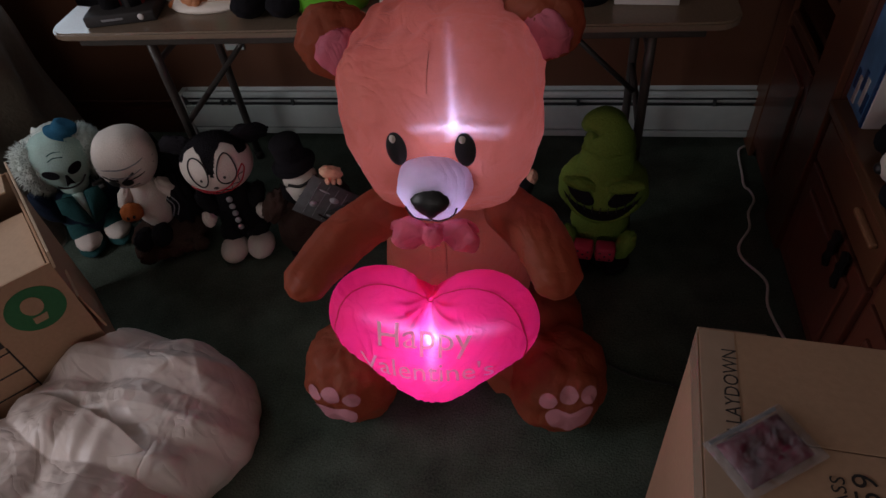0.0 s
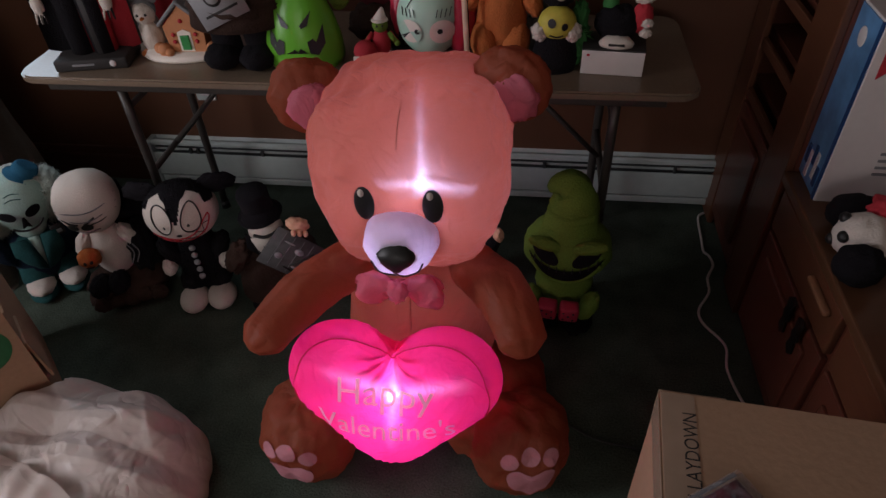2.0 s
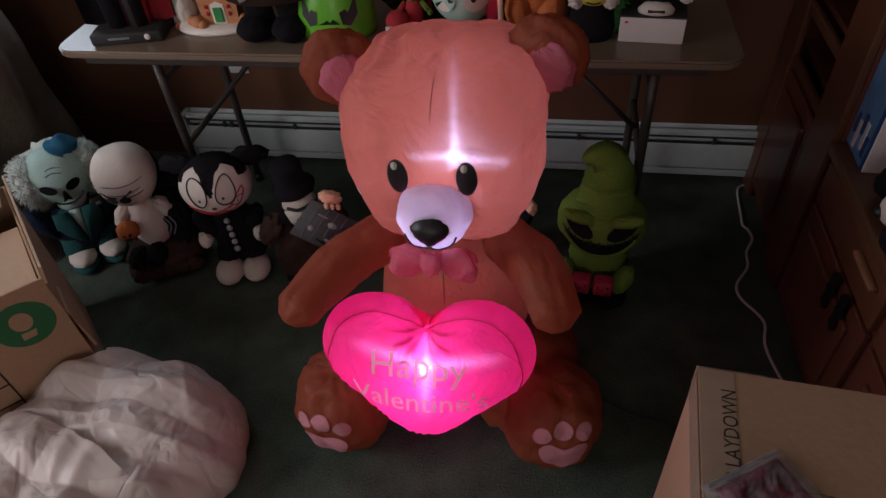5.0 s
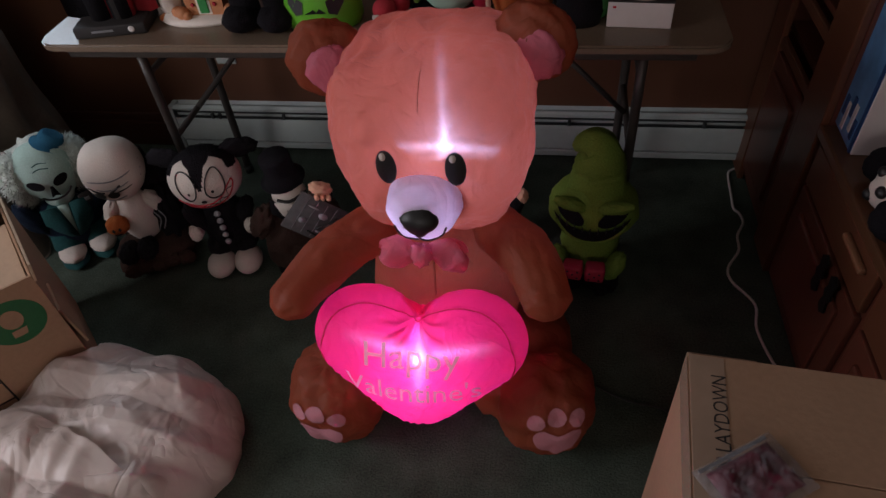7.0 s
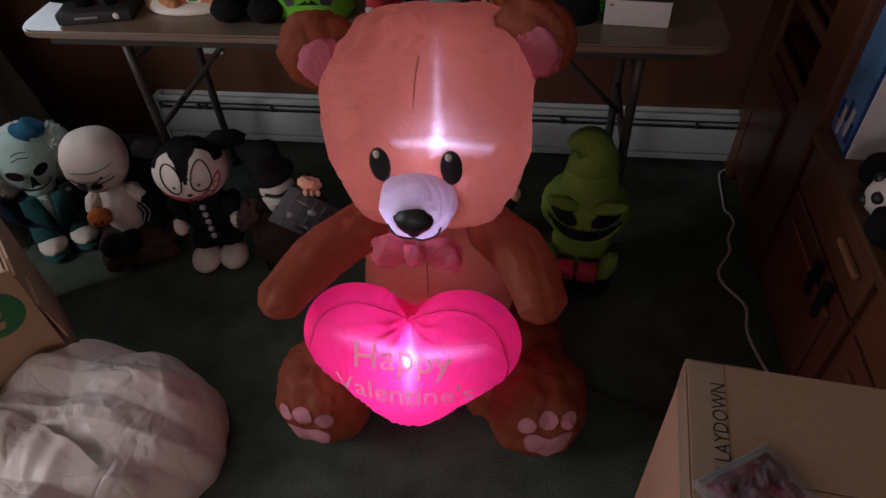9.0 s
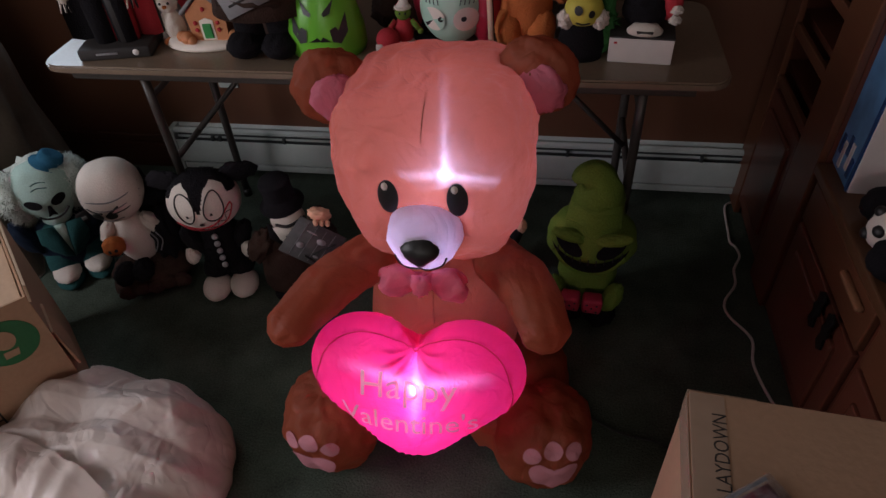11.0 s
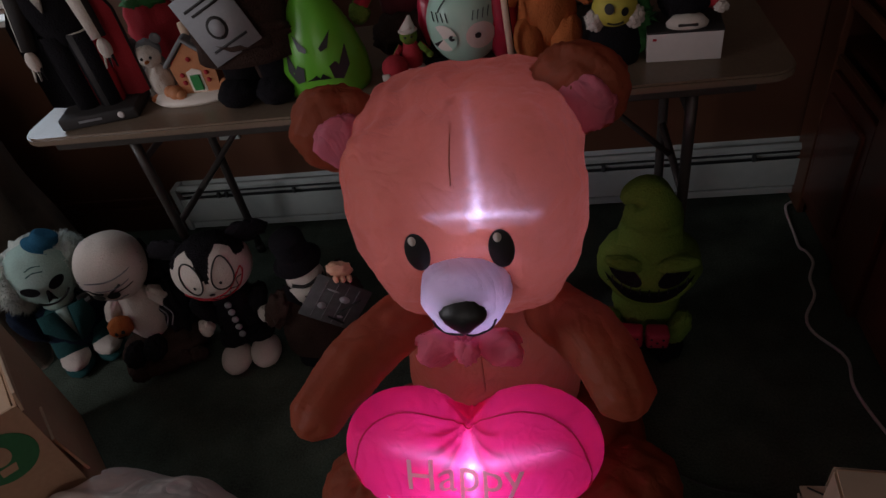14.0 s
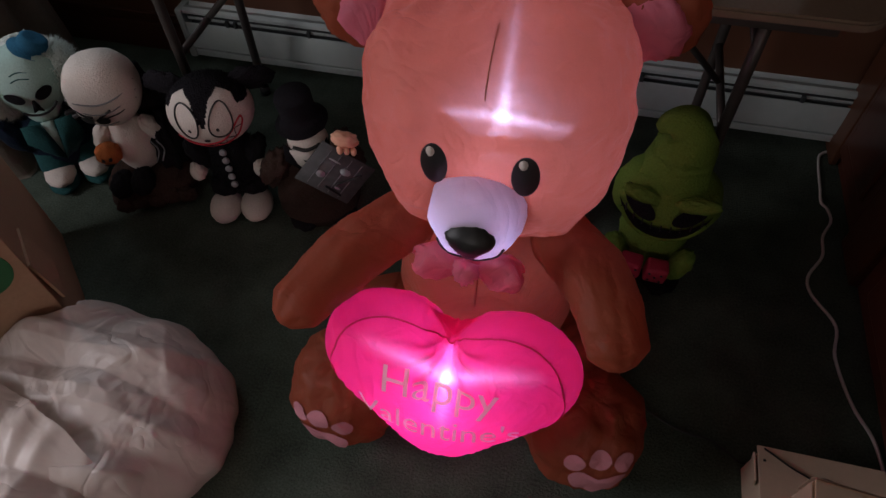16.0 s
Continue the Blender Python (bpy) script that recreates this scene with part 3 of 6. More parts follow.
def limb(bm, pts, rad, flat=0.92, seed=0.0):
    """A stuffed nylon sleeve along a bent line: wrinkled, seamed along its top, gathered at its blunt end."""
    line = smooth_line(pts, 26)
    seg, n, rings = 44, len(line) - 1, []
    for i, p in enumerate(line):
        q = i / n
        d = (line[min(i + 1, n)] - line[max(i - 1, 0)]).to_track_quat("Y", "Z")
        row = []
        for k in range(seg):
            a = 2 * math.pi * k / seg
            w = 1 + 0.07 * noise.noise(Vector((math.cos(a) * 2 + seed, q * 9, math.sin(a) * 2)))
            w += 0.05 * abs(noise.noise(Vector((math.cos(a) * 4, q * 22 + seed, math.sin(a) * 4))))
            w += 0.07 * math.sin(7 * a + seed) * max(0.0, q - 0.72) / 0.28
            w -= 0.05 * math.exp(-((a - math.pi / 2) / 0.12) ** 2)
            r = rad(q) * w
            row.append(bm.verts.new(p + d @ Vector((r * math.cos(a), 0, r * flat * math.sin(a)))))
        rings.append(row)
    for a, b in zip(rings, rings[1:]):
        for k in range(seg):
            bm.faces.new((a[k], a[(k + 1) % seg], b[(k + 1) % seg], b[k]))
    bm.faces.new(rings[-1])
    bmesh.ops.recalc_face_normals(bm, faces=list(bm.faces))
    return bm


def bear():
    t = thing("inflatable_bear", (0, 1.35, 0), "lit brown inflatable bear holding a pink heart, standing on the carpet", "inflatable decoration")
    base = Vector((0, 1.35, 0))
    loc = lambda p: tuple(Vector(p) - base)
    hc = loc(HEAD_C)
    def on_head(x, z, lift=0.002):
        lo, hi = -HEAD_R[1] * 1.3, 0.0
        dx, dz = x / HEAD_R[0], (z - HEAD_C.z) / HEAD_R[2]
        k = 1.0 if dz > 0 else 1 - (1 - HEAD_LOW) * (-dz) ** 1.2
        p = HEAD_P
        q = max(0.0, 1 - abs(dz) ** p - abs(dx / k) ** p) ** (1 / p)
        return Vector((x, hc[1] - q * HEAD_R[1] * (0.5 + 0.5 * k) - lift, z))

    def body_front(z):
        return 0.05 - 0.17 * max(0.0, 1 - ((z - 0.36) / 0.32) ** 2) ** 0.5 * 0.985
    head = part("head", puff(B(), hc, HEAD_R, low=HEAD_LOW, power=HEAD_P, seam=0.02, seed=1.0, crease=0.010, seg=144, ring=80, pucker=0.013), M_BEAR, t)
    body = part("body", puff(B(), loc((0, 1.40, 0.36)), (0.185, 0.17, 0.32), low=1.0, seam=0.02, seed=3.0), M_BEAR, t)
    part("seam", tube(B(), [on_head(0.0, z, -0.0015) for z in np.linspace(0.948, 0.895, 9)], 0.0012, 6), M_SEAMB, head, "dark sewn seam")
    part("seam", tube(B(), [(0.0, body_front(z), z) for z in np.linspace(0.60, 0.40, 8)], 0.0020, 6), M_SEAMB, body, "dark sewn seam")
    # the neck and the muzzle are open inside
    def cut(ob, test):
        bm = bmesh.new()
        bm.from_mesh(ob.data)
        bmesh.ops.delete(bm, geom=[f for f in bm.faces if test(f.calc_center_median())], context="FACES")
        bm.to_mesh(ob.data)
        bm.free()
    muz = Vector(loc((0.001, 1.238, 0.704)))
    cut(head, lambda p: p.z < 0.64 and math.hypot(p.x, p.y - 0.06) < 0.10)
    cut(head, lambda p: p.y < 0 and math.hypot(p.x - muz.x, p.z - muz.z) < 0.058)
    cut(body, lambda p: p.z > 0.60 and math.hypot(p.x, p.y - 0.06) < 0.12)
    # ears: rounded pads with a pink disc set in the front
    for sx, c, tilt in ((-1, (-0.226, 1.475, 0.880), 12), (1, (0.192, 1.485, 0.910), -16)):
        ear = part("ear", puff(B(), loc(c), (0.084, 0.046, 0.082), (0, tilt, sx * -14), seed=5.0 + sx, crease=0.004, seg=72, ring=40, pucker=0.008), M_BEAR, t)
        bm = puff(B(), (c[0] - sx * (0.018 if sx < 0 else -0.008), c[1] - 1.35 - 0.036, c[2] - 0.006), (0.050, 0.018, 0.052), (0, tilt, sx * -14), seed=8.0, crease=0.004, seg=28, ring=14)
        part("inner_ear", bm, M_PINK, ear)
    def patch(name, poly_c, rx, rz, material, parent, lift, label=""):
        bm = B()
        cx, cz = poly_c
        mid = bm.verts.new(on_head(cx, cz, lift))
        rings = []
        for s in (0.5, 1.0):
            rings.append([bm.verts.new(on_head(cx + s * rx * math.cos(2 * math.pi * k / 32), cz + s * rz * math.sin(2 * math.pi * k / 32), lift if s < 1 else lift * 0.6)) for k in range(32)])
        for k in range(32):
            bm.faces.new((mid, rings[0][k], rings[0][(k + 1) % 32]))
            bm.faces.new((rings[0][k], rings[1][k], rings[1][(k + 1) % 32], rings[0][(k + 1) % 32]))
        return part(name, bm, material, parent, label)
    for x in (-0.065, 0.065):
        patch("eye", (x, 0.790), 0.020, 0.038, M_BLACK, head, 0.009)
        patch("eye_glint", (x - 0.004, 0.814), 0.0065, 0.009, M_WHITECLOTH, head, 0.012)
    mz = part("muzzle", puff(B(), muz, (0.073, 0.082, 0.066), (-14, 0, 0), low=0.70, seed=11.0, crease=0.003, power=2.5), M_MUZZLE, t)
    cut(mz, lambda p: p.y > muz.y + 0.03)
    part("nose", puff(B(), loc((0.003, 1.166, 0.722)), (0.037, 0.020, 0.031), (-25, 0, 0), low=0.45, seed=2.0, crease=0.002, seg=28, ring=16), M_BLACK, mz, "printed black nose")
    face = BVHTree.FromPolygons([v.co for v in mz.data.vertices], [q.vertices for q in mz.data.polygons])

    def on_muzzle(x, z):
        d = Vector((x, -0.075, z - muz.z)).normalized()
        return face.ray_cast(muz, d)[0] + d * 0.0012
    for s in (-1, 1):
        part("mouth_line", tube(B(), [on_muzzle(s * x, z) for x, z in ((0.0, 0.700), (0.001, 0.678), (0.014, 0.668), (0.034, 0.668), (0.050, 0.681), (0.057, 0.702))], 0.0021, 6), M_BLACK, mz)
    # bow tie under the chin
    bow = part("bow_tie", B_bow(loc((-0.008, 1.205, 0.612))), M_PINK, t)
    part("bow_knot", puff(B(), loc((-0.008, 1.185, 0.612)), (0.022, 0.016, 0.026), seed=4.0, crease=0.006, seg=20, ring=12), M_PINK, bow)
    # arms hang out and forward on either side of the heart
    for s, sh, el, tip in ((-1, (-0.125, 1.335, 0.560), (-0.212, 1.215, 0.560), (-0.296, 1.078, 0.528)), (1, (0.125, 1.335, 0.560), (0.205, 1.225, 0.576), (0.256, 1.110, 0.530))):
        pts = [loc(sh), loc(el), loc(tip)]
        arm = part("arm", limb(B(), pts, lambda q: 0.054 + 0.008 * math.sin(q * 3.0) - 0.012 * q if q < 0.9 else (0.0463 - 0.30 * (q - 0.9)) if q < 0.98 else 0.0223 - 0.9 * (q - 0.98), seed=6.0 + s), M_BEAR, t)
        # the arm opens into the body
        a, ax = Vector(pts[0]), (Vector(pts[1]) - Vector(pts[0])).normalized()
        cut(arm, lambda p: (p - a).dot(ax) < 0.006)
        cut(body, lambda p: 0 < (p - a).dot(ax) < 0.15 and ((p - a) - ax * (p - a).dot(ax)).length < 0.047)
    # legs and feet with printed paw pads
    for s, c in ((-1, (-0.262, 1.165, 0.128)), (1, (0.252, 1.185, 0.132))):
        part("leg", puff(B(), loc((c[0] * 0.72, 1.30, 0.13)), (0.12, 0.17, 0.125), (0, 0, -s * 30), seed=9.0 + s, crease=0.014, seg=32, ring=20), M_BEAR, t)
        foot = part("foot", puff(B(), loc(c), (0.118, 0.118, 0.128), seed=12.0 + s, crease=0.011, power=2.3, seg=72, ring=44, pucker=0.004), M_BEAR, t)
        cc = Vector(loc(c))
        skin = BVHTree.FromPolygons([v.co for v in foot.data.vertices], [q.vertices for q in foot.data.polygons])

        def on_foot(u, v, lift):
            # u across, v up, on the front of the foot, turned a little outwards
            d = Vector((math.sin(u) * math.cos(v), -math.cos(u) * math.cos(v), math.sin(v)))
            d = Euler((0, 0, radians(s * 10))).to_matrix() @ d
            hit = skin.ray_cast(cc, d)[0]
            return hit + d * lift
        tu, tv = (0.10, 0.30) if s > 0 else (0.0, 0.12)
        pads = [(u + tu, v + tv, ru, rv) for u, v, ru, rv in ((0.0, -0.26, 0.46, 0.32 if s < 0 else 0.42), (-0.44, 0.24, 0.19, 0.17), (0.0, 0.36, 0.21, 0.19), (0.44, 0.26, 0.19, 0.17))]
        for u, v, ru, rv in pads:
            bm = B()
            rings = [[bm.verts.new(on_foot(u, v, 0.003))]]
            for q in (0.33, 0.66, 1.0):
                rings.append([bm.verts.new(on_foot(u + q * ru * math.cos(a) * (1.0 + (0.30 * math.sin(a) if ru > 0.3 else 0)), v + q * rv * (math.sin(a) - (0.45 * math.exp(-(math.cos(a) / 0.35) ** 2) if ru > 0.3 and math.sin(a) > 0 else 0)), 0.003)) for a in [2 * math.pi * k / 28 for k in range(28)]])
            for k in range(28):
                bm.faces.new((rings[0][0], rings[1][k], rings[1][(k + 1) % 28]))
                for lo, up in ((rings[1], rings[2]), (rings[2], rings[3])):
                    bm.faces.new((lo[k], up[k], up[(k + 1) % 28], lo[(k + 1) % 28]))
            part("paw_pad", bm, M_PAD, foot)
    # the heart
    hm = Matrix.Translation(Vector(loc(HEART_C))) @ pose(0, 0, 0, HEART_TILT, 0, 0)
    bm = B()
    seg, ring = 192, 48
    for side in (-1, 1):
        rows = []
        for j in range(ring + 1):
            s = math.sin(math.pi / 2 * j / ring)
            row = []
            for i in range(seg):
                a = 2 * math.pi * i / seg
                u, v = s * HEART_R(a) * math.cos(a), s * HEART_R(a) * math.sin(a)
                p = heart_front(u, v)
                w = noise.noise(Vector((u * 14, v * 14, side))) * 0.004 * min(1.0, 3 * (1 - s))
                w += 0.0030 * math.exp(-((s - 0.93) / 0.07) ** 2) * math.sin(i * 1.15 + 3 * math.sin(i * 0.31))
                row.append(bm.verts.new(hm @ Vector((p.x, side * -p.y * (1.0 if side < 0 else 0.8) + w, p.z))))
                if j == 0:
                    break
            rows.append(row)
        for a, b in zip(rows, rows[1:]):
            for i in range(seg):
                if len(a) == 1:
                    q = [a[0], b[i], b[(i + 1) % seg]]
                else:
                    q = [a[i], b[i], b[(i + 1) % seg], a[(i + 1) % seg]]
                bm.faces.new(q if side < 0 else q[::-1])
    bmesh.ops.remove_doubles(bm, verts=list(bm.verts), dist=0.0002)
    heart = part("heart", bm, M_HEART, t)
    # the sewn seam between front and rim
    pts = []
    for k in range(121):
        a = math.pi * 2 * k / 120
        s = SEAM_S + (1 - SEAM_S) * min(1.0, max(0.0, 0.25 - math.sin(a)) / 0.5)
        p = heart_front(s * HEART_R(a) * math.cos(a), s * HEART_R(a) * math.sin(a), 0.001)
        pts.append(hm @ p)
    part("seam", tube(B(), pts, 0.0016, 6, per=2), M_SEAM, heart, "dark red sewn seam")
    for text, size, dz, dx, arc in (("Happy", 0.078, 0.036, -0.003, 0.0), ("Valentine's", 0.066, -0.044, 0.0, 0.12)):
        bm = words(text, size)
        bmesh.ops.subdivide_edges(bm, edges=list(bm.edges), cuts=1)
        for v in bm.verts:
            u, w = v.co.x + dx, v.co.y + dz + arc * v.co.x ** 2 * 4
            v.co = hm @ heart_front(u, w, 0.004)
        part("lettering", bm, M_LETTER, heart, "pale printed greeting letters", smooth=False)
    # the lamps inside: a bulb at the neck, one in the heart, and thin glowing blades added behind the fabric to imitate
    # their star streaks
    led = Vector(loc((-0.018, 1.565, 0.600)))
    part("led_bulb", ell(B(), tuple(led + Vector((0, -0.022, 0.018))), 0.008, seg=16, ring=10), M_LED, t)

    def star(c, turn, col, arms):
        """Flat glowing blades, added to imitate a bulb's streaks and haze sideways, up and down."""
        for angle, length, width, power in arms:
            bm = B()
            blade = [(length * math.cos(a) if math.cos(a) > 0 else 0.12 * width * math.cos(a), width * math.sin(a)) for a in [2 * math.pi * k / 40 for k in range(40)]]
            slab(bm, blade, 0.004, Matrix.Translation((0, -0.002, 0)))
            # no real lamp part: the streak's falloff is put into the blade's emission
            d = part("light_streak", bm, streak_glow("streak_blade", col, power, length, width), t, "flat glowing blade added for a lamp's star streak", smooth=False)
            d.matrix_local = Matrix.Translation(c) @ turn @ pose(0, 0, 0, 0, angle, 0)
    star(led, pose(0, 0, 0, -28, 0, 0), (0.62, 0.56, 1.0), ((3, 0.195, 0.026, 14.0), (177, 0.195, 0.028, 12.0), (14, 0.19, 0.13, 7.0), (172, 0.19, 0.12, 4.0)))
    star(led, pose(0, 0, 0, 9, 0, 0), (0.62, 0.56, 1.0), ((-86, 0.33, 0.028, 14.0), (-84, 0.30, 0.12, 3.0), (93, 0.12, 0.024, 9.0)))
    core = Vector(loc((-0.029, 1.130, 0.345)))
    part("led_bulb", ell(B(), tuple(core + Vector((0, -0.019, 0.010))), 0.009, seg=16, ring=10), M_LED, t)
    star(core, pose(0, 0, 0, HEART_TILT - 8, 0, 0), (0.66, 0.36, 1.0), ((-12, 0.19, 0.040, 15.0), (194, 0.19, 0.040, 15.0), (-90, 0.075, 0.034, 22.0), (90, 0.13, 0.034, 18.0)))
    return t


def B_bow(c):
    bm = B()
    for s in (-1, 1):
        prof = [(0.0, 0.011), (0.015, 0.017), (0.035, 0.029), (0.058, 0.042), (0.076, 0.049), (0.090, 0.047), (0.098, 0.034), (0.101, 0.015)]
        rings = []
        for x, h in prof:
            ring = []
            for k in range(20):
                a = 2 * math.pi * k / 20
                wave = 1 + 0.16 * math.sin(x * 70 + 1.2 * s) * math.cos(a * 0.5) ** 2 - 0.12 * (math.sin(a) > 0)
                out = x + 0.014 * (x / 0.1) * math.sin(2.5 * a + s)
                ring.append(bm.verts.new((c[0] + 0.80 * s * out, c[1] + 0.014 * math.cos(a) * (0.5 + h * 18) + 0.006 * math.sin(3 * a + x * 90), c[2] + h * wave * math.sin(a) - 0.16 * x)))
            rings.append(ring)
        for a, b in zip(rings, rings[1:]):
            for k in range(20):
                bm.faces.new((a[k], a[(k + 1) % 20], b[(k + 1) % 20], b[k]))
        bm.faces.new(rings[-1])
        bm.faces.new(rings[0])
    bmesh.ops.recalc_face_normals(bm, faces=list(bm.faces))
    return bm


M_LETTER = mat("print_pale_cream", (0.98, 0.80, 0.76), 0.7, 200, 0.05, 0.05, through_light=0.2, clear=0.15)
bear()
LED_COL = (0.76, 0.64, 1.0)
bulb_light("head_led", (0.01, 1.38, 0.79), HEAD_W, LED_COL, 0.02)
# added fill lamps for the glow of face and chest, with no bulbs of their own
bulb_light("head_front_fill", (0.015, 1.315, 0.775), 0.42, (0.55, 0.48, 1.0), 0.02)
bulb_light("body_fill", (0.0, 1.39, 0.46), 0.31, LED_COL, 0.02)
bulb_light("heart_led", (-0.021, 1.095, 0.40), HEART_W, (0.74, 0.56, 1.0), 0.012)


# ---- cartons, bag and cords on the carpet ----


def face_print(poly_or_bm, m, material, parent, name, label=""):
    bm = poly_or_bm
    for v in bm.verts:
        v.co = m @ v.co
    return part(name, bm, material, parent, label, smooth=False)


def on_top(z):
    return Matrix.Translation((0, 0, z))


def big_carton():
    t = thing("shipping_carton", (0.457, 0.945, 0), "closed brown cardboard shipping carton with black print and clear tape", "carton", rz=-5.0)
    w, d, h = 0.46, 0.62, 0.675
    body = part("body", block(B(), (w / 2, -d / 2, h / 2), (w, d, h), 0.006), M_CARD, t, smooth=False)
    # two top flaps meeting in the middle
    part("top_flap", block(B(), (w / 2, -0.09, h + 0.002), (w - 0.004, 0.176, 0.004), 0.001), M_CARD, t, smooth=False)
    part("top_flap", block(B(), (w / 2, -0.18 - (d - 0.184) / 2, h + 0.002), (w - 0.004, d - 0.184, 0.004), 0.001), M_CARD, t, smooth=False)
    part("tape", block(B(), (0.027, -d / 2, h + 0.0046), (0.05, d - 0.01, 0.0006)), M_TAPE, t, "glossy clear packing tape", smooth=False)
    part("tape", block(B(), (-0.0005, -d / 2, h - 0.03), (0.0006, d - 0.01, 0.06)), M_TAPE, t, "glossy clear packing tape", smooth=False)
    part("tape", block(B(), (0.05, 0.0005, h - 0.02), (0.10, 0.0006, 0.045)), M_TAPE, t, smooth=False)
    z = h + 0.0052
    r90 = Matrix.Rotation(radians(90), 4, "Z")
    face_print(words("N LAYDOWN", 0.030), Matrix.Translation((0.044, -0.113, z)) @ r90 @ Matrix.Diagonal((0.82, 1, 1, 1)), M_INK, t, "lettering", "black stencilled letters")
    face_print(words("HOURGLASS", 0.026), Matrix.Translation((0.163, -0.29, z)) @ r90, M_INK, t, "lettering", "black stencilled letters")
    face_print(words("25659", 0.044), Matrix.Translation((0.196, -0.262, z)) @ r90, M_INK, t, "lettering", "black stencilled figures")
    return t


big_carton()


def packet():
    """A sealed clear bag with dark pink goods, lying on the carton."""
    t = thing("plastic_packet", (0.518, 0.742, 0.6800), "clear zip packet with dark pink contents on the carton", "packet", rz=33.0)
    n = 18
    for sgn, nm, material, sx, sy, lift in ((1, "film", M_FILM, 0.066, 0.045, 0.013), (0.8, "contents", M_BUBBLE, 0.052, 0.034, 0.010)):
        bm = B()
        for side in (1, -1):
            g = [[None] * (n + 1) for _ in range(n + 1)]
            for i in range(n + 1):
                for j in range(n + 1):
                    u, v = 2 * i / n - 1, 2 * j / n - 1
                    e = max(0.0, (1 - u ** 4) * (1 - v ** 4)) ** 0.5
                    w = 0.006 * noise.noise(Vector((u * 3, v * 3, 2.0 * sgn))) + 0.004 * noise.noise(Vector((u * 8, v * 8, 5)))
                    zz = 0.002 + lift * e + w * e if side > 0 else 0.001
                    g[i][j] = bm.verts.new((u * sx, v * sy, zz + 0.0008))
            for i in range(n):
                for j in range(n):
                    q = (g[i][j], g[i + 1][j], g[i + 1][j + 1], g[i][j + 1])
                    bm.faces.new(q if side > 0 else q[::-1])
        part(nm, bm, material, t)
    part("zip_strip", block(B(), (-0.005, 0.038, 0.010), (0.112, 0.005, 0.002), 0.0006), M_GREY, t, "pale zip strip", smooth=False)


packet()


def open_carton():
    """The opened carton, turned so that one corner points into the room."""
    t = thing("open_carton", (-0.925, 1.165, 0), "opened brown cardboard carton with a green round print", "carton", rz=46.0)
    # local: the front face runs along -x at y = 0, the side runs along +y at x = 0
    w, d, h, th = 0.46, 0.46, 0.50, 0.006
    part("front_wall", block(B(), (-w / 2, th / 2, h / 2), (w, th, h), 0.001), M_CARD, t, smooth=False)
    part("back_wall", block(B(), (-w / 2, d - th / 2, h / 2), (w, th, h), 0.001), M_CARD, t, smooth=False)
    part("side_wall", block(B(), (-th / 2, d / 2, h / 2), (th, d - 2 * th, h), 0.001), M_CARD, t, smooth=False)
    part("side_wall", block(B(), (-w + th / 2, d / 2, h / 2), (th, d - 2 * th, h), 0.001), M_CARD, t, smooth=False)
    part("bottom", block(B(), (-w / 2, d / 2, 0.004), (w - 2 * th, d - 2 * th, 0.006)), M_CARD_IN, t, smooth=False)
    part("front_flap", block(B(), (-w / 2, 0.135, h - 0.012), (w - 0.02, 0.27, th), 0.001, (-3, 0, 0)), M_CARD_IN, t, "pale inner side of a folded flap", smooth=False)
    part("back_flap", block(B(), (-w / 2, d - 0.085, h + 0.022), (w - 0.03, 0.17, th), 0.001, (-13, 0, 0)), M_CARD_IN, t, "pale inner side of a folded flap", smooth=False)
    part("side_flap", block(B(), (0.006, d / 2, h + 0.005), (th, d, 0.05), 0.001, (0, 10, 0)), M_CARD_EDGE, t, "torn cardboard edge", smooth=False)
    part("side_flap", block(B(), (0.008, 0.07, h - 0.20), (th, 0.12, 0.13), 0.001, (0, -5, 0)), M_CARD, t, smooth=False)
    # printing on the front
    logo = part("round_print", slab(B(), ellipse(0.066, 0.066, 40, -0.085, h - 0.10), 0.0012, Matrix.Translation((0, -0.0014, 0))), M_GREENINK, t, "green printed disc with a pale sign", smooth=False)
    part("sign", slab(B(), ellipse(0.024, 0.028, 24, -0.088, h - 0.088), 0.001, Matrix.Translation((0, -0.0026, 0))), M_CARD, logo, smooth=False)
    part("sign", slab(B(), [(-0.106, h - 0.142), (-0.076, h - 0.142), (-0.070, h - 0.122), (-0.104, h - 0.122)], 0.001, Matrix.Translation((0, -0.0026, 0))), M_CARD, logo, smooth=False)
    part("black_print", slab(B(), [(-0.46 + 0.004, h - 0.16), (-0.19, h - 0.16), (-0.19, h - 0.05), (-0.46 + 0.004, h - 0.05)], 0.0012, Matrix.Translation((0, -0.0014, 0))), M_INK, t, "black printed field", smooth=False)
    for x in (-0.225, -0.245, -0.265):
        part("pale_bar", slab(B(), [(x, h - 0.115), (x + 0.012, h - 0.115), (x + 0.012, h - 0.09), (x, h - 0.09)], 0.001, Matrix.Translation((0, -0.0026, 0))), M_CARD, t, smooth=False)
    for z in (0.19, 0.255, 0.32):
        part("print_rule", block(B(), (-w / 2 - 0.095, -0.001, z), (w - 0.19, 0.0012, 0.004)), M_INK, t, smooth=False)
    part("print_rule", block(B(), (-0.19, -0.001, 0.245), (0.004, 0.0012, 0.18)), M_INK, t, smooth=False)


open_carton()


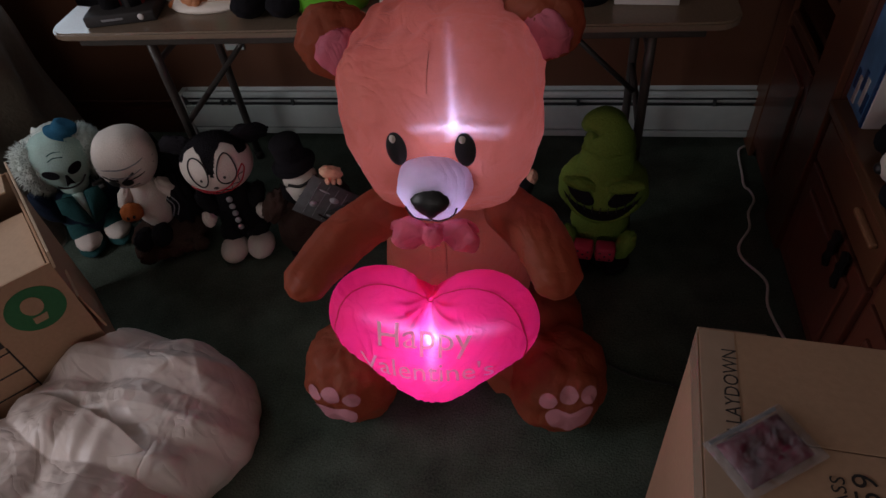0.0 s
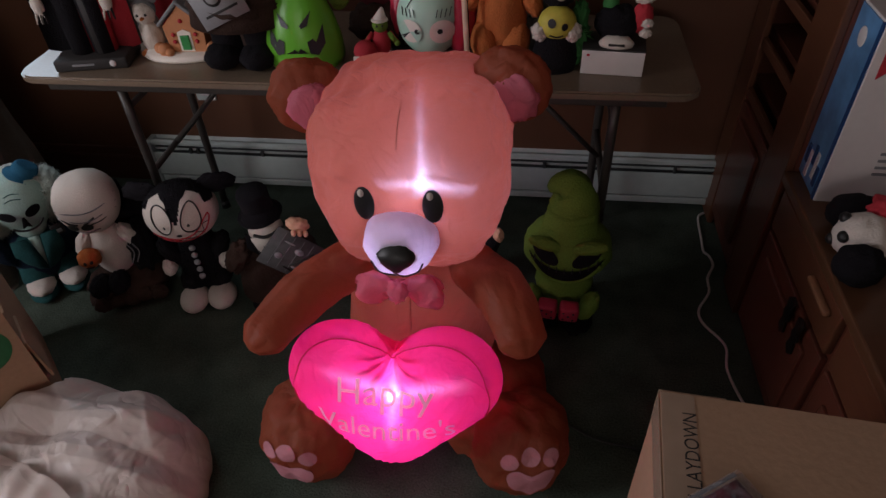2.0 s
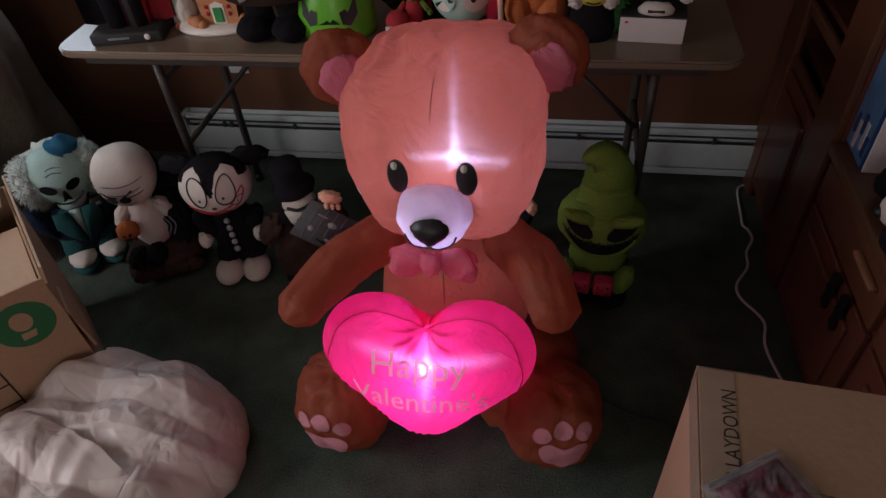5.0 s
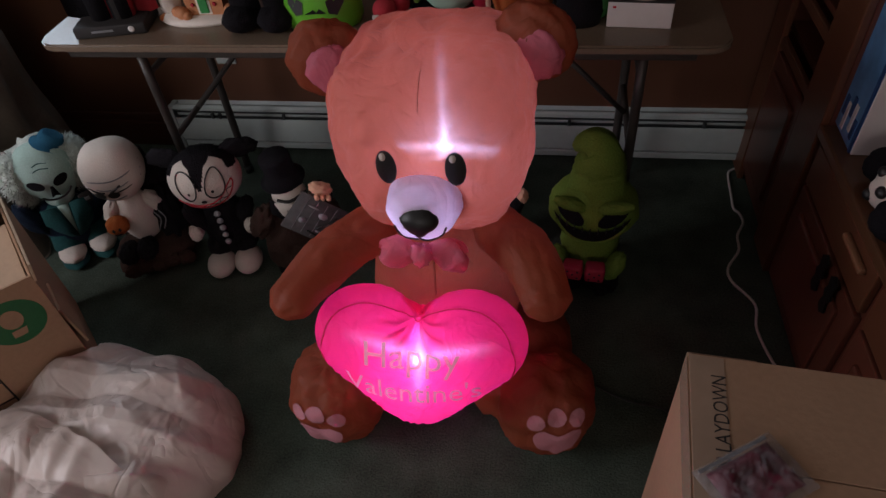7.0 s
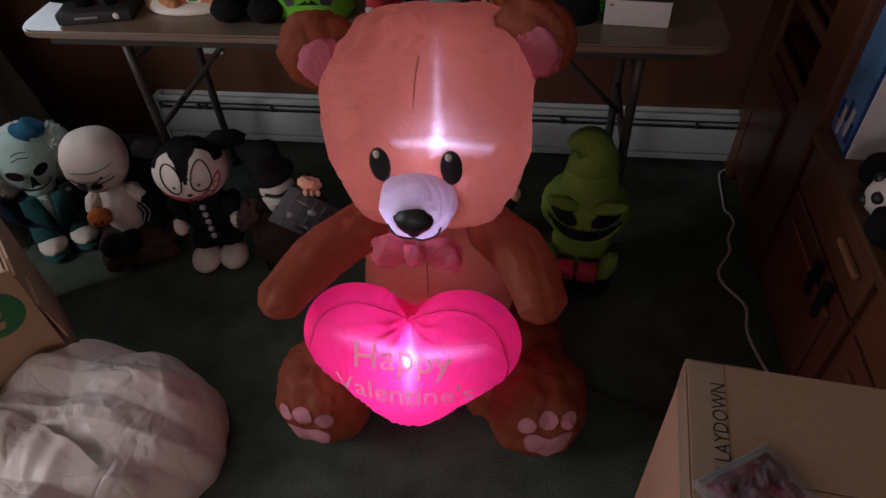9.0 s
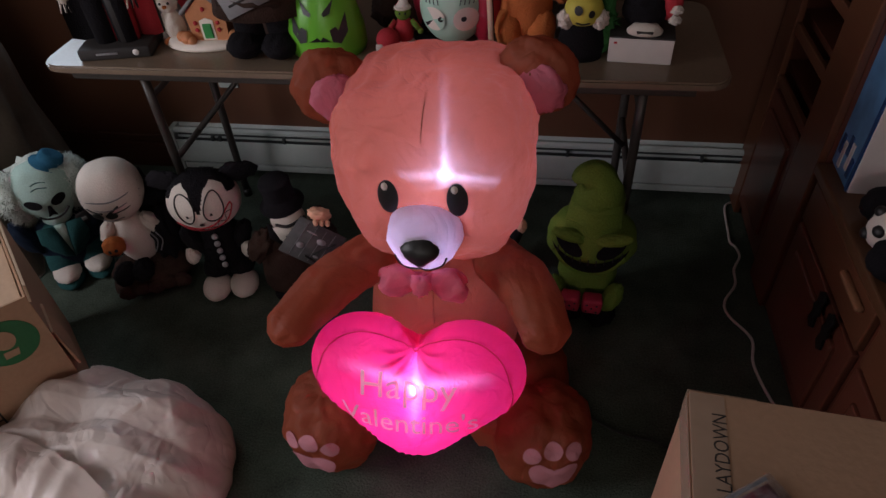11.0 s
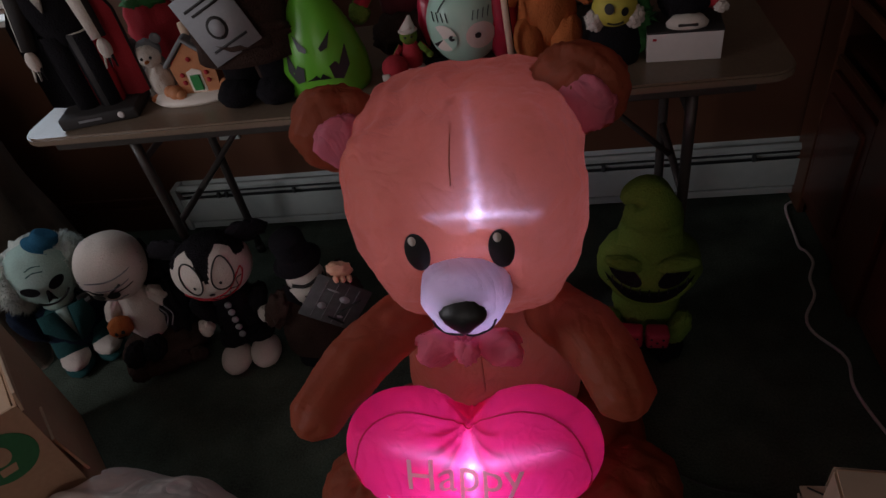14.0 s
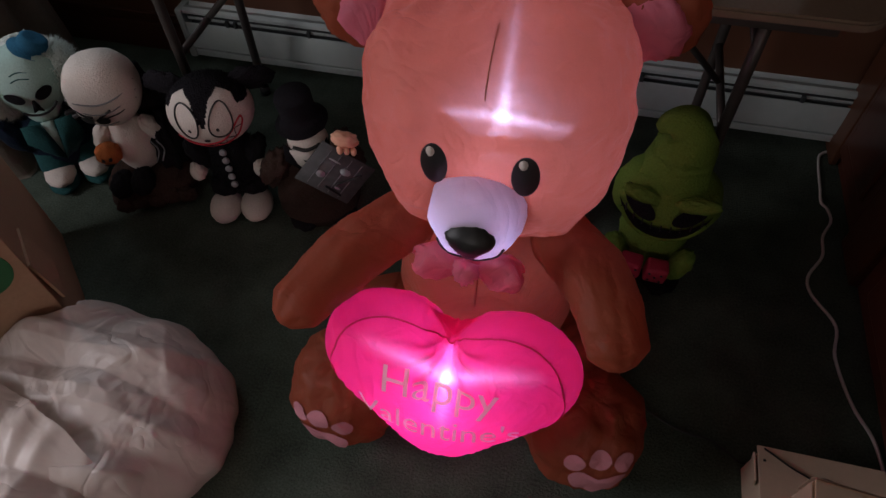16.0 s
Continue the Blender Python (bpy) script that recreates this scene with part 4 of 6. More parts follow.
def plastic_bag():
    """A big, half-collapsed white plastic bag with sharp flat folds; its mouth is folded back over it."""
    at = Vector((-0.925, 0.835, 0))
    t = thing("plastic_bag", at, "large crumpled white plastic bag lying on the carpet", "bag")
    rng = random.Random(5)
    turn = pose(-0.925, 1.165, 0, 0, 0, 46).inverted()
    back = pose(-0.925, 1.165, 0, 0, 0, 46)

    def body_top(x, y):
        q = math.hypot((x - 0.085) / 0.318, (y - 0.180) / 0.255)
        return 0.200 * max(0.0, 1 - q ** 4.2) ** 0.5

    def sheet(name, cx, cy, rx, ry, hz, seed, flat, steep, lies=False):
        """A dome of thin film, broken into flat facets by long folds and crushed ridges."""
        rim = lambda a: 1 + 0.045 * math.sin(2 * a + seed) + 0.03 * math.sin(3 * a + 2 * seed) + 0.012 * math.sin(9 * a + seed) + 0.006 * math.sin(23 * a)
        folds = [(rng.uniform(0, math.pi), f, rng.uniform(0, 9), rng.uniform(0.6, 1.2)) for f in (2.3, 3.1, 4.1, 5.3, 7.9, 11.0)]

        def crumple(x, y):
            z = 0.0
            for a, f, ph, k in folds:
                p = (x * math.cos(a) + y * math.sin(a)) * f + ph + 0.55 * noise.noise(Vector((x * 3.1, y * 3.1, ph)))
                mask = min(1.0, max(0.0, 0.55 + 1.9 * noise.noise(Vector((x * 3.3, y * 3.3, ph + 20)))))
                z += k * mask * steep / f * (abs((p % 1.0) - 0.5) - 0.25)
            # crossing ridges where the film has been crushed
            for f, h in ((5.0, 0.018), (11.0, 0.010), (23.0, 0.005)):
                w = Vector((x * f, y * f, seed + f))
                z += h * (0.35 - abs(noise.noise(w + 0.6 * Vector((noise.noise(w * 0.7), noise.noise(w * 0.7 + w.yzx), 0))))) ** 1.0
            return z
        bm = B()
        seg, ring = 260, 100
        rows = []
        for i in range(1, ring + 1):
            q = i / ring
            row = []
            for k in range(seg):
                a = 2 * math.pi * k / seg
                x, y = rx * q * rim(a) * math.cos(a), ry * q * rim(a) * math.sin(a)
                z = hz * max(0.0, 1 - q ** flat) ** 0.5 + 0.03 * noise.noise(Vector((x * 4, y * 6, seed))) * (1 - q ** 6)
                z += crumple(x, y) * (1 - q ** 14)
                if lies:
                    z = max(z, body_top(cx + x, cy + y) + 0.020 + 0.05 * (1 - q ** 3) + crumple(x, y))
                # the film hangs out a little over its foot
                over = 1 + 0.06 * math.sin(math.pi * min(1.0, max(0.0, z) / 0.16)) * q ** 8
                p = Vector((cx + x * over, cy + y * over, max(0.003, z)))
                # it lies against the front of the open carton
                c = turn @ (p + at)
                if -0.6 < c.x < 0.03 and c.y > -0.016:
                    c.y = -0.016
                    p = back @ c - at
                row.append(bm.verts.new(p))
            rows.append(row)
        bm.faces.new(rows[0])
        for lo, up in zip(rows, rows[1:]):
            for k in range(seg):
                bm.faces.new((lo[k], up[k], up[(k + 1) % seg], lo[(k + 1) % seg]))
        return part(name, bm, M_BAG, t, smooth=True)
    sheet("bag_body", 0.092, 0.176, 0.322, 0.252, 0.205, 3, 4.2, 0.40)
    sheet("folded_mouth", -0.115, -0.130, 0.460, 0.270, 0.262, 8, 3.4, 0.30, True)


plastic_bag()


def small_box():
    t = thing("small_carton", (0.725, 1.11, 0), "low cream cardboard box with a lifted flap beside the carton", "box")
    part("body", block(B(), (0, 0.0, 0.057), (0.235, 0.225, 0.114), 0.003), M_CREAMBOX, t, smooth=False)
    part("lid", block(B(), (0, 0.004, 0.117), (0.245, 0.234, 0.005), 0.0015), M_CREAMBOX, t, smooth=False)
    part("flap", block(B(), (-0.126, 0.075, 0.104), (0.004, 0.06, 0.03), 0.001, (0, -12, 0)), M_CREAMBOX, t, smooth=False)
    c = thing("plug_lead", (0.725, 1.11, 0.1195), "thin black lead looped on the cream box", "cable")
    part("lead", tube(B(), [(-0.11, 0.115, 0.003), (-0.06, 0.085, 0.004), (-0.015, 0.062, 0.003), (-0.045, 0.03, 0.003), (-0.03, 0.0, 0.003), (0.02, 0.01, 0.003)], 0.0022, 6), M_CORDBLACK, c)
    part("lead", tube(B(), [(-0.015, 0.062, 0.003), (0.0, 0.075, 0.004), (0.05, 0.062, 0.003), (0.075, 0.035, 0.003), (0.08, 0.0, 0.003)], 0.0022, 6), M_CORDBLACK, c)
    p = thing("clear_pouch", (0.735, 1.07, 0.1195), "small clear plastic pouch on the cream box", "pouch")
    bm = B()
    n = 12
    for side in (1, -1):
        g = [[bm.verts.new((0.09 * u, 0.055 * v, 0.001 + (max(0.0, (1 - u ** 4) * (1 - v ** 4)) ** 0.5 * (0.018 + 0.008 * noise.noise(Vector((u * 3, v * 3, 9)))) if side > 0 else 0))) for v in np.linspace(-1, 1, n)] for u in np.linspace(-1, 1, n)]
        for i in range(n - 1):
            for j in range(n - 1):
                q = (g[i][j], g[i + 1][j], g[i + 1][j + 1], g[i][j + 1])
                bm.faces.new(q if side > 0 else q[::-1])
    part("film", bm, M_FILM, p)


small_box()

t = thing("extension_cord", (0.85, 1.8, 0), "white extension cord lying loose along the cabinet", "cable")
pts = [(0.932, 2.30), (0.887, 2.283), (0.868, 2.247), (0.861, 2.129), (0.858, 2.07), (0.872, 2.047), (0.877, 2.0), (0.849, 1.936), (0.841, 1.866), (0.798, 1.789), (0.80, 1.73), (0.85, 1.645), (0.838, 1.55), (0.862, 1.43), (0.90, 1.34), (0.905, 1.2), (0.86, 1.02)]
part("cord", tube(B(), [(x - 0.85, y - 1.8, 0.0045) for x, y in pts], 0.0042, 8, per=6), M_CORD, t)
part("plug", block(B(), (0.0, -0.82, 0.012), (0.03, 0.05, 0.024), 0.005), M_CORD, t, smooth=False)
t = thing("bear_power_lead", (0.45, 1.25, 0), "thin black power lead running from the bear", "cable")
part("lead", tube(B(), [(-0.12, 0.12, 0.004), (-0.04, 0.06, 0.003), (0.03, 0.03, 0.003), (0.10, 0.02, 0.003), (0.155, -0.015, 0.003), (0.165, -0.03, 0.06), (0.165, -0.05, 0.121)], 0.003, 6), M_CORDBLACK, t)


def covered_chair():
    """A seat under a dust sheet: a tall rounded back that falls in folds to the floor."""
    t = thing("covered_armchair", (-2.0, 1.85, 0), "armchair hidden under a grey-beige dust sheet", "armchair")
    bm = B()
    seg, ring = 96, 40
    rows = []
    for j in range(ring + 1):
        s = j / ring
        row = []
        for i in range(seg):
            a = 2 * math.pi * i / seg
            flare = 0.92 + 0.12 * s ** 1.4
            r = math.sin(min(1.0, s / 0.28) * math.pi / 2) ** 0.7 * flare
            fold = 1 + 0.05 * s * math.sin(9 * a + 2 * math.sin(3 * a)) + 0.03 * s * math.sin(17 * a)
            z = 1.02 * (1 - max(0.0, (s - 0.16) / 0.84)) - 0.08 * (s / 0.2 if s < 0.2 else 1.0) * 0.6
            x = 0.48 * r * fold * math.copysign(abs(math.cos(a)) ** 0.8, math.cos(a))
            y = 0.42 * r * fold * math.copysign(abs(math.sin(a)) ** 0.8, math.sin(a))
            x += 0.02 * noise.noise(Vector((x * 5, y * 5, z * 4)))
            row.append(bm.verts.new((x, y, max(0.002, z))))
            if j == 0:
                break
        rows.append(row)
    for a, b in zip(rows, rows[1:]):
        for i in range(seg):
            if len(a) == 1:
                bm.faces.new((a[0], b[i], b[(i + 1) % seg]))
            else:
                bm.faces.new((a[i], b[i], b[(i + 1) % seg], a[(i + 1) % seg]))
    part("dust_sheet", bm, M_COVER, t)


covered_chair()


def blue_gift_box():
    t = thing("toy_box", (0.925, 1.65, 0.5425), "tall printed blue and white toy box on the cabinet top", "box", rz=-1.5)
    w, d, h = 0.36, 0.135, 0.44
    part("body", block(B(), (w / 2, d / 2, h / 2), (w, d, h), 0.003), M_WHITEBOX, t, smooth=False)
    part("side_print", block(B(), (-0.001, d / 2 + 0.004, h / 2), (0.003, d - 0.012, h - 0.01)), M_BLUEPRINT, t, "blue snowy print", smooth=False)
    part("print_border", block(B(), (-0.002, 0.008, h / 2), (0.004, 0.010, h - 0.006)), M_BLUEDARK, t, smooth=False)
    for k in range(5):
        part("print_hill", block(B(), (-0.0035, 0.03 + 0.02 * k, 0.05 + 0.018 * (k % 3)), (0.003, 0.016, 0.05 + 0.02 * (k % 2)), 0.001), M_WHITEBOX if k % 2 else M_BLUEDARK, t, smooth=False)
    part("print_badge", ell(B(), (-0.003, 0.075, h - 0.06), (0.003, 0.02, 0.022), seg=18, ring=10), M_WHITEBOX, t)
    part("front_print", block(B(), (0.19, -0.001, 0.235), (0.15, 0.003, 0.07)), M_BLUEDARK, t, smooth=False)
    part("print_bar", block(B(), (0.17, -0.001, 0.185), (0.13, 0.003, 0.018)), M_INK, t, smooth=False)
    part("print_corner", slab(B(), [(0.02, h - 0.12), (0.12, h - 0.03), (0.02, h - 0.03)], 0.003, pose(0, -0.0025, 0)), M_RED, t, smooth=False)
    for k in range(4):
        part("print_bar", block(B(), (0.15, -0.001, 0.14 - 0.018 * k), (0.10, 0.003, 0.006)), M_GREY, t, smooth=False)


blue_gift_box()


# ---- soft toys, each one plain mesh ----
class Toy:
    def __init__(self):
        self.bm, self.mats = bmesh.new(), []

    def mi(self, m):
        if m not in self.mats:
            self.mats.append(m)
        return self.mats.index(m)

    def ball(self, m, c, r, rot=(0, 0, 0), seg=24, ring=16):
        ell(self.bm, c, r, rot, self.mi(m), seg, ring)

    def blobby(self, m, c, r, rot=(0, 0, 0), low=1.0, power=2.0, crease=0.004, seed=0.0):
        puff(self.bm, c, r, rot, low, power, 0.0, 32, 22, crease, seed, self.mi(m))

    def repaint(self, n, m, test):
        """Gives another cloth to those faces made since n whose middle passes the test."""
        self.bm.faces.ensure_lookup_table()
        k = self.mi(m)
        for f in self.bm.faces[n:]:
            if test(f.calc_center_median()):
                f.material_index = k

    def bar(self, m, a, b, r0, r1=None, seg=12):
        rod(self.bm, a, b, r0, r1, seg, self.mi(m))

    def turned(self, m, prof, c=(0, 0, 0), sx=1.0, sy=1.0, rot=(0, 0, 0)):
        lathe(self.bm, prof, c, 24, self.mi(m), sx, sy, rot)

    def box(self, m, c, s, bev=0.004, rot=(0, 0, 0)):
        block(self.bm, c, s, bev, rot, self.mi(m))

    def pipe(self, m, pts, r):
        tube(self.bm, pts, r, 6, self.mi(m), 5)

    def flat(self, m, poly, thick, mm):
        slab(self.bm, poly, thick, mm, self.mi(m))

    def on(self, m, c, r, x, z, rx, rz, lift=0.002, tilt=0.0):
        """A small thin spot on the front of a ball with centre c and half-axes r."""
        r = (r, r, r) if isinstance(r, (int, float)) else r
        n = len(self.bm.faces)
        ca, sa = math.cos(radians(tilt)), math.sin(radians(tilt))

        def at(u, v):
            du, dv = u * ca - v * sa, u * sa + v * ca
            px, pz = x + du, z + dv
            q = max(0.0, 1 - (px / r[0]) ** 2 - (pz / r[2]) ** 2) ** 0.5
            return Vector((c[0] + px, c[1] - r[1] * q - lift, c[2] + pz))
        mid = self.bm.verts.new(at(0, 0))
        ring = [self.bm.verts.new(at(rx * math.cos(a), rz * math.sin(a))) for a in [2 * math.pi * k / 20 for k in range(20)]]
        for k in range(20):
            self.bm.faces.new((mid, ring[k], ring[(k + 1) % 20]))
        paint(self.bm, n, self.mi(m))

    def line_on(self, m, c, r, pts, w=0.002, lift=0.001):
        r = (r, r, r) if isinstance(r, (int, float)) else r
        out = []
        for px, pz in pts:
            q = max(0.0, 1 - (px / r[0]) ** 2 - (pz / r[2]) ** 2) ** 0.5
            out.append((c[0] + px, c[1] - r[1] * q - lift, c[2] + pz))
        self.pipe(m, out, w)

    def tufts(self, m, c, r, n, length, test, seed=1, thick=0.0025):
        """Thin three-sided tufts of pile over a ball."""
        rng = random.Random(seed)
        k = self.mi(m)
        for _ in range(n):
            v = Vector((rng.gauss(0, 1), rng.gauss(0, 1), rng.gauss(0, 1))).normalized()
            if not test(v):
                continue
            p = Vector(c) + Vector((v.x * r[0], v.y * r[1], v.z * r[2]))
            d = (v + Vector((rng.uniform(-0.5, 0.5), rng.uniform(-0.5, 0.5), rng.uniform(-0.7, 0.2)))).normalized()
            u = d.orthogonal().normalized() * thick
            w = d.cross(u)
            foot = [self.bm.verts.new(p + u * math.cos(q) + w * math.sin(q)) for q in (0.0, 2.1, 4.2)]
            tip = self.bm.verts.new(p + d * length * rng.uniform(0.6, 1.2))
            for i in range(3):
                self.bm.faces.new((foot[i], foot[(i + 1) % 3], tip)).material_index = k

    def done(self, name, at, rz, label, category="plush toy", group=""):
        ob = put(name, self.bm, self.mats)
        ob.matrix_world = pose(*at, 0, 0, rz)
        return tagged(ob, label, category, group)


ROW = "plush toys standing in a row on the carpet"


def ghost_toy():
    t = Toy()
    hc, hr = (0.01, 0.0, 0.335), (0.095, 0.085, 0.105)
    t.blobby(M_NAVY, (0, 0.02, 0.15), (0.105, 0.085, 0.14), seed=2)
    t.blobby(M_TEAL, (0, -0.012, 0.17), (0.075, 0.075, 0.09), low=0.8, seed=3)
    t.blobby(M_MINT, hc, hr, low=0.66, power=2.2, crease=0.003)
    t.blobby(M_MINT, (0.008, -0.030, 0.262), (0.046, 0.046, 0.036), crease=0.002)
    for s in (-1, 1):
        t.blobby(M_FUR, (0.01 + s * 0.084, 0.005, 0.335), (0.046, 0.060, 0.078), crease=0.010, seed=3 + s)
        t.tufts(M_FUR, (0.01 + s * 0.084, 0.005, 0.335), (0.046, 0.060, 0.078), 1300, 0.026, lambda v: True, 20 + s, 0.0022)
    t.blobby(M_FUR, (0.01, 0.045, 0.36), (0.09, 0.06, 0.075), crease=0.02, seed=9)
    t.tufts(M_FUR, hc, (0.104, 0.088, 0.100), 1400, 0.022, lambda v: v.y > -0.30 and v.z < 0.85, thick=0.0022)
    for s in (-1, 1):
        t.on(M_BLACKCLOTH, hc, hr, s * 0.036 - 0.006, 0.006, 0.024, 0.016, 0.005, s * 22)
        t.blobby(M_TEAL, (s * 0.05, -0.050, 0.022), (0.046, 0.066, 0.024), crease=0.002, seed=5)
        t.blobby(M_WHITECLOTH, (s * 0.05, -0.050, 0.048), (0.044, 0.060, 0.028), crease=0.002, seed=6)
        t.turned(M_TEAL, [(0.001, 0.050), (0.050, 0.052), (0.052, 0.060), (0.042, 0.120), (0.001, 0.125)], c=(s * 0.047, -0.012, 0.0))
        t.blobby(M_NAVY, (s * 0.10, -0.015, 0.20), (0.035, 0.04, 0.075), (0, s * 20, 0), seed=8)
    t.flat(M_BLACKCLOTH, [(-0.013, -0.016), (0.0, -0.010), (0.013, -0.016), (0.004, 0.020), (-0.003, 0.020)], 0.004, pose(0.006, -0.088, 0.308, -12, 0, 0))
    t.line_on(M_BLACK, hc, hr, [(-0.044, -0.040), (-0.026, -0.054), (0.0, -0.058), (0.026, -0.050), (0.046, -0.032)], 0.0032, 0.010)
    t.line_on(M_TEAL, hc, hr, [(-0.03, 0.05), (-0.01, 0.056), (0.015, 0.05)], 0.0015, 0.003)
    t.line_on(M_TEAL, hc, hr, [(-0.025, 0.065), (-0.005, 0.07), (0.018, 0.064)], 0.0015, 0.003)
    t.turned(M_BLUE, [(0.052, 0.0), (0.054, 0.006), (0.034, 0.012), (0.037, 0.030), (0.033, 0.046), (0.024, 0.050), (0.001, 0.040)], c=(0.050, -0.005, 0.418), rot=(10, 38, 0), sy=0.8)
    # coat lapels and the pale shirt between them
    for s in (-1, 1):
        t.flat(M_TEAL, [(0.0, -0.075), (s * 0.020, 0.045), (s * 0.066, 0.050), (s * 0.072, 0.0), (s * 0.030, -0.045)], 0.008, pose(0.004, -0.092, 0.205, -10, 0, 0))
    t.flat(M_MINT, [(-0.016, 0.045), (0.0, -0.060), (0.016, 0.045)], 0.004, pose(0.004, -0.086, 0.205, -10, 0, 0))
    t.box(M_INK, (0.075, -0.075, 0.245), (0.04, 0.012, 0.04), 0.006, (0, 0, 10))
    t.box(M_GREY, (0.078, -0.082, 0.243), (0.016, 0.004, 0.012), 0.001, (0, 0, 10))
    t.done("plush_ghost", (-1.345, 1.735, 0), 40, "mint-faced plush ghost with white fluffy hair and blue hat", group=ROW)


def mummy_toy():
    t = Toy()
    hc, hr = (-0.005, 0.0, 0.375), (0.092, 0.09, 0.098)
    t.blobby(M_WHITECLOTH, (0, 0.0, 0.19), (0.062, 0.055, 0.10), seed=1)
    t.blobby(M_WHITECLOTH, hc, hr, low=0.80, power=2.3, crease=0.002)
    t.line_on(M_GREY, hc, (0.094, 0.092, 0.10), [(-0.085, 0.012), (-0.05, 0.02), (0.0, 0.018), (0.05, 0.024), (0.085, 0.034)], 0.002, 0.003)
    t.line_on(M_GREY, hc, (0.094, 0.092, 0.10), [(-0.085, -0.002), (-0.03, -0.01), (0.03, -0.006), (0.085, 0.012)], 0.0015, 0.003)
    for x in (-0.045, -0.005):
        t.on(M_BLACK, hc, hr, x, -0.028, 0.017, 0.014, 0.012)
    t.line_on(M_BLACK, hc, hr, [(-0.07, -0.005), (-0.05, -0.016), (-0.03, -0.02)], 0.003, 0.005)
    t.line_on(M_BLACK, hc, hr, [(0.02, -0.002), (0.0, -0.014), (-0.012, -0.02)], 0.003, 0.005)
    t.line_on(M_BLACK, hc, hr, [(0.005, -0.026), (0.04, -0.02), (0.08, -0.008)], 0.0016, 0.004)
    t.line_on(M_GREY, hc, hr, [(-0.05, -0.06), (-0.02, -0.066), (0.02, -0.056)], 0.0015, 0.003)
    t.blobby(M_ORANGE, (-0.055, -0.065, 0.215), (0.034, 0.032, 0.032), crease=0.004)
    t.on(M_BLACK, (-0.055, -0.065, 0.215), 0.034, -0.008, 0.006, 0.005, 0.006, 0.004)
    t.on(M_BLACK, (-0.055, -0.065, 0.215), 0.034, 0.01, 0.006, 0.005, 0.006, 0.004)
    t.on(M_BLACK, (-0.055, -0.065, 0.215), 0.034, 0.0, -0.012, 0.014, 0.005, 0.004)
    for s in (-1, 1):
        t.blobby(M_WHITECLOTH, (s * 0.066, -0.01, 0.235), (0.024, 0.03, 0.045), (0, s * -25, 0), seed=3 + s)
    # the dark seat it sits in
    t.blobby(M_BROWNCLOTH, (0.01, 0.0, 0.055), (0.125, 0.105, 0.055), power=2.6, crease=0.01, seed=8)
    t.blobby(M_BLACKCLOTH, (0.085, 0.015, 0.16), (0.05, 0.075, 0.10), crease=0.012, seed=9)
    t.blobby(M_BLACKCLOTH, (0.02, 0.075, 0.20), (0.105, 0.035, 0.17), power=2.6, crease=0.01, seed=10)
    for x in (-0.06, -0.005):
        t.blobby(M_BLACKCLOTH, (x, -0.075, 0.105), (0.035, 0.05, 0.03), seed=12)
    for k in range(5):
        t.blobby(M_BROWNCLOTH, (-0.07 + 0.042 * k, -0.10, 0.045 + 0.006 * (k % 2)), (0.03, 0.018, 0.026), seed=20 + k)
    for x in (0.06, 0.075):
        t.pipe(M_GREY, [(x, -0.062, 0.23), (x + 0.012, -0.07, 0.20), (x - 0.004, -0.075, 0.165)], 0.002)
    t.done("plush_figure_seated", (-1.07, 1.715, 0), 27, "pale wrapped plush figure with an orange pumpkin in a dark seat", group=ROW)


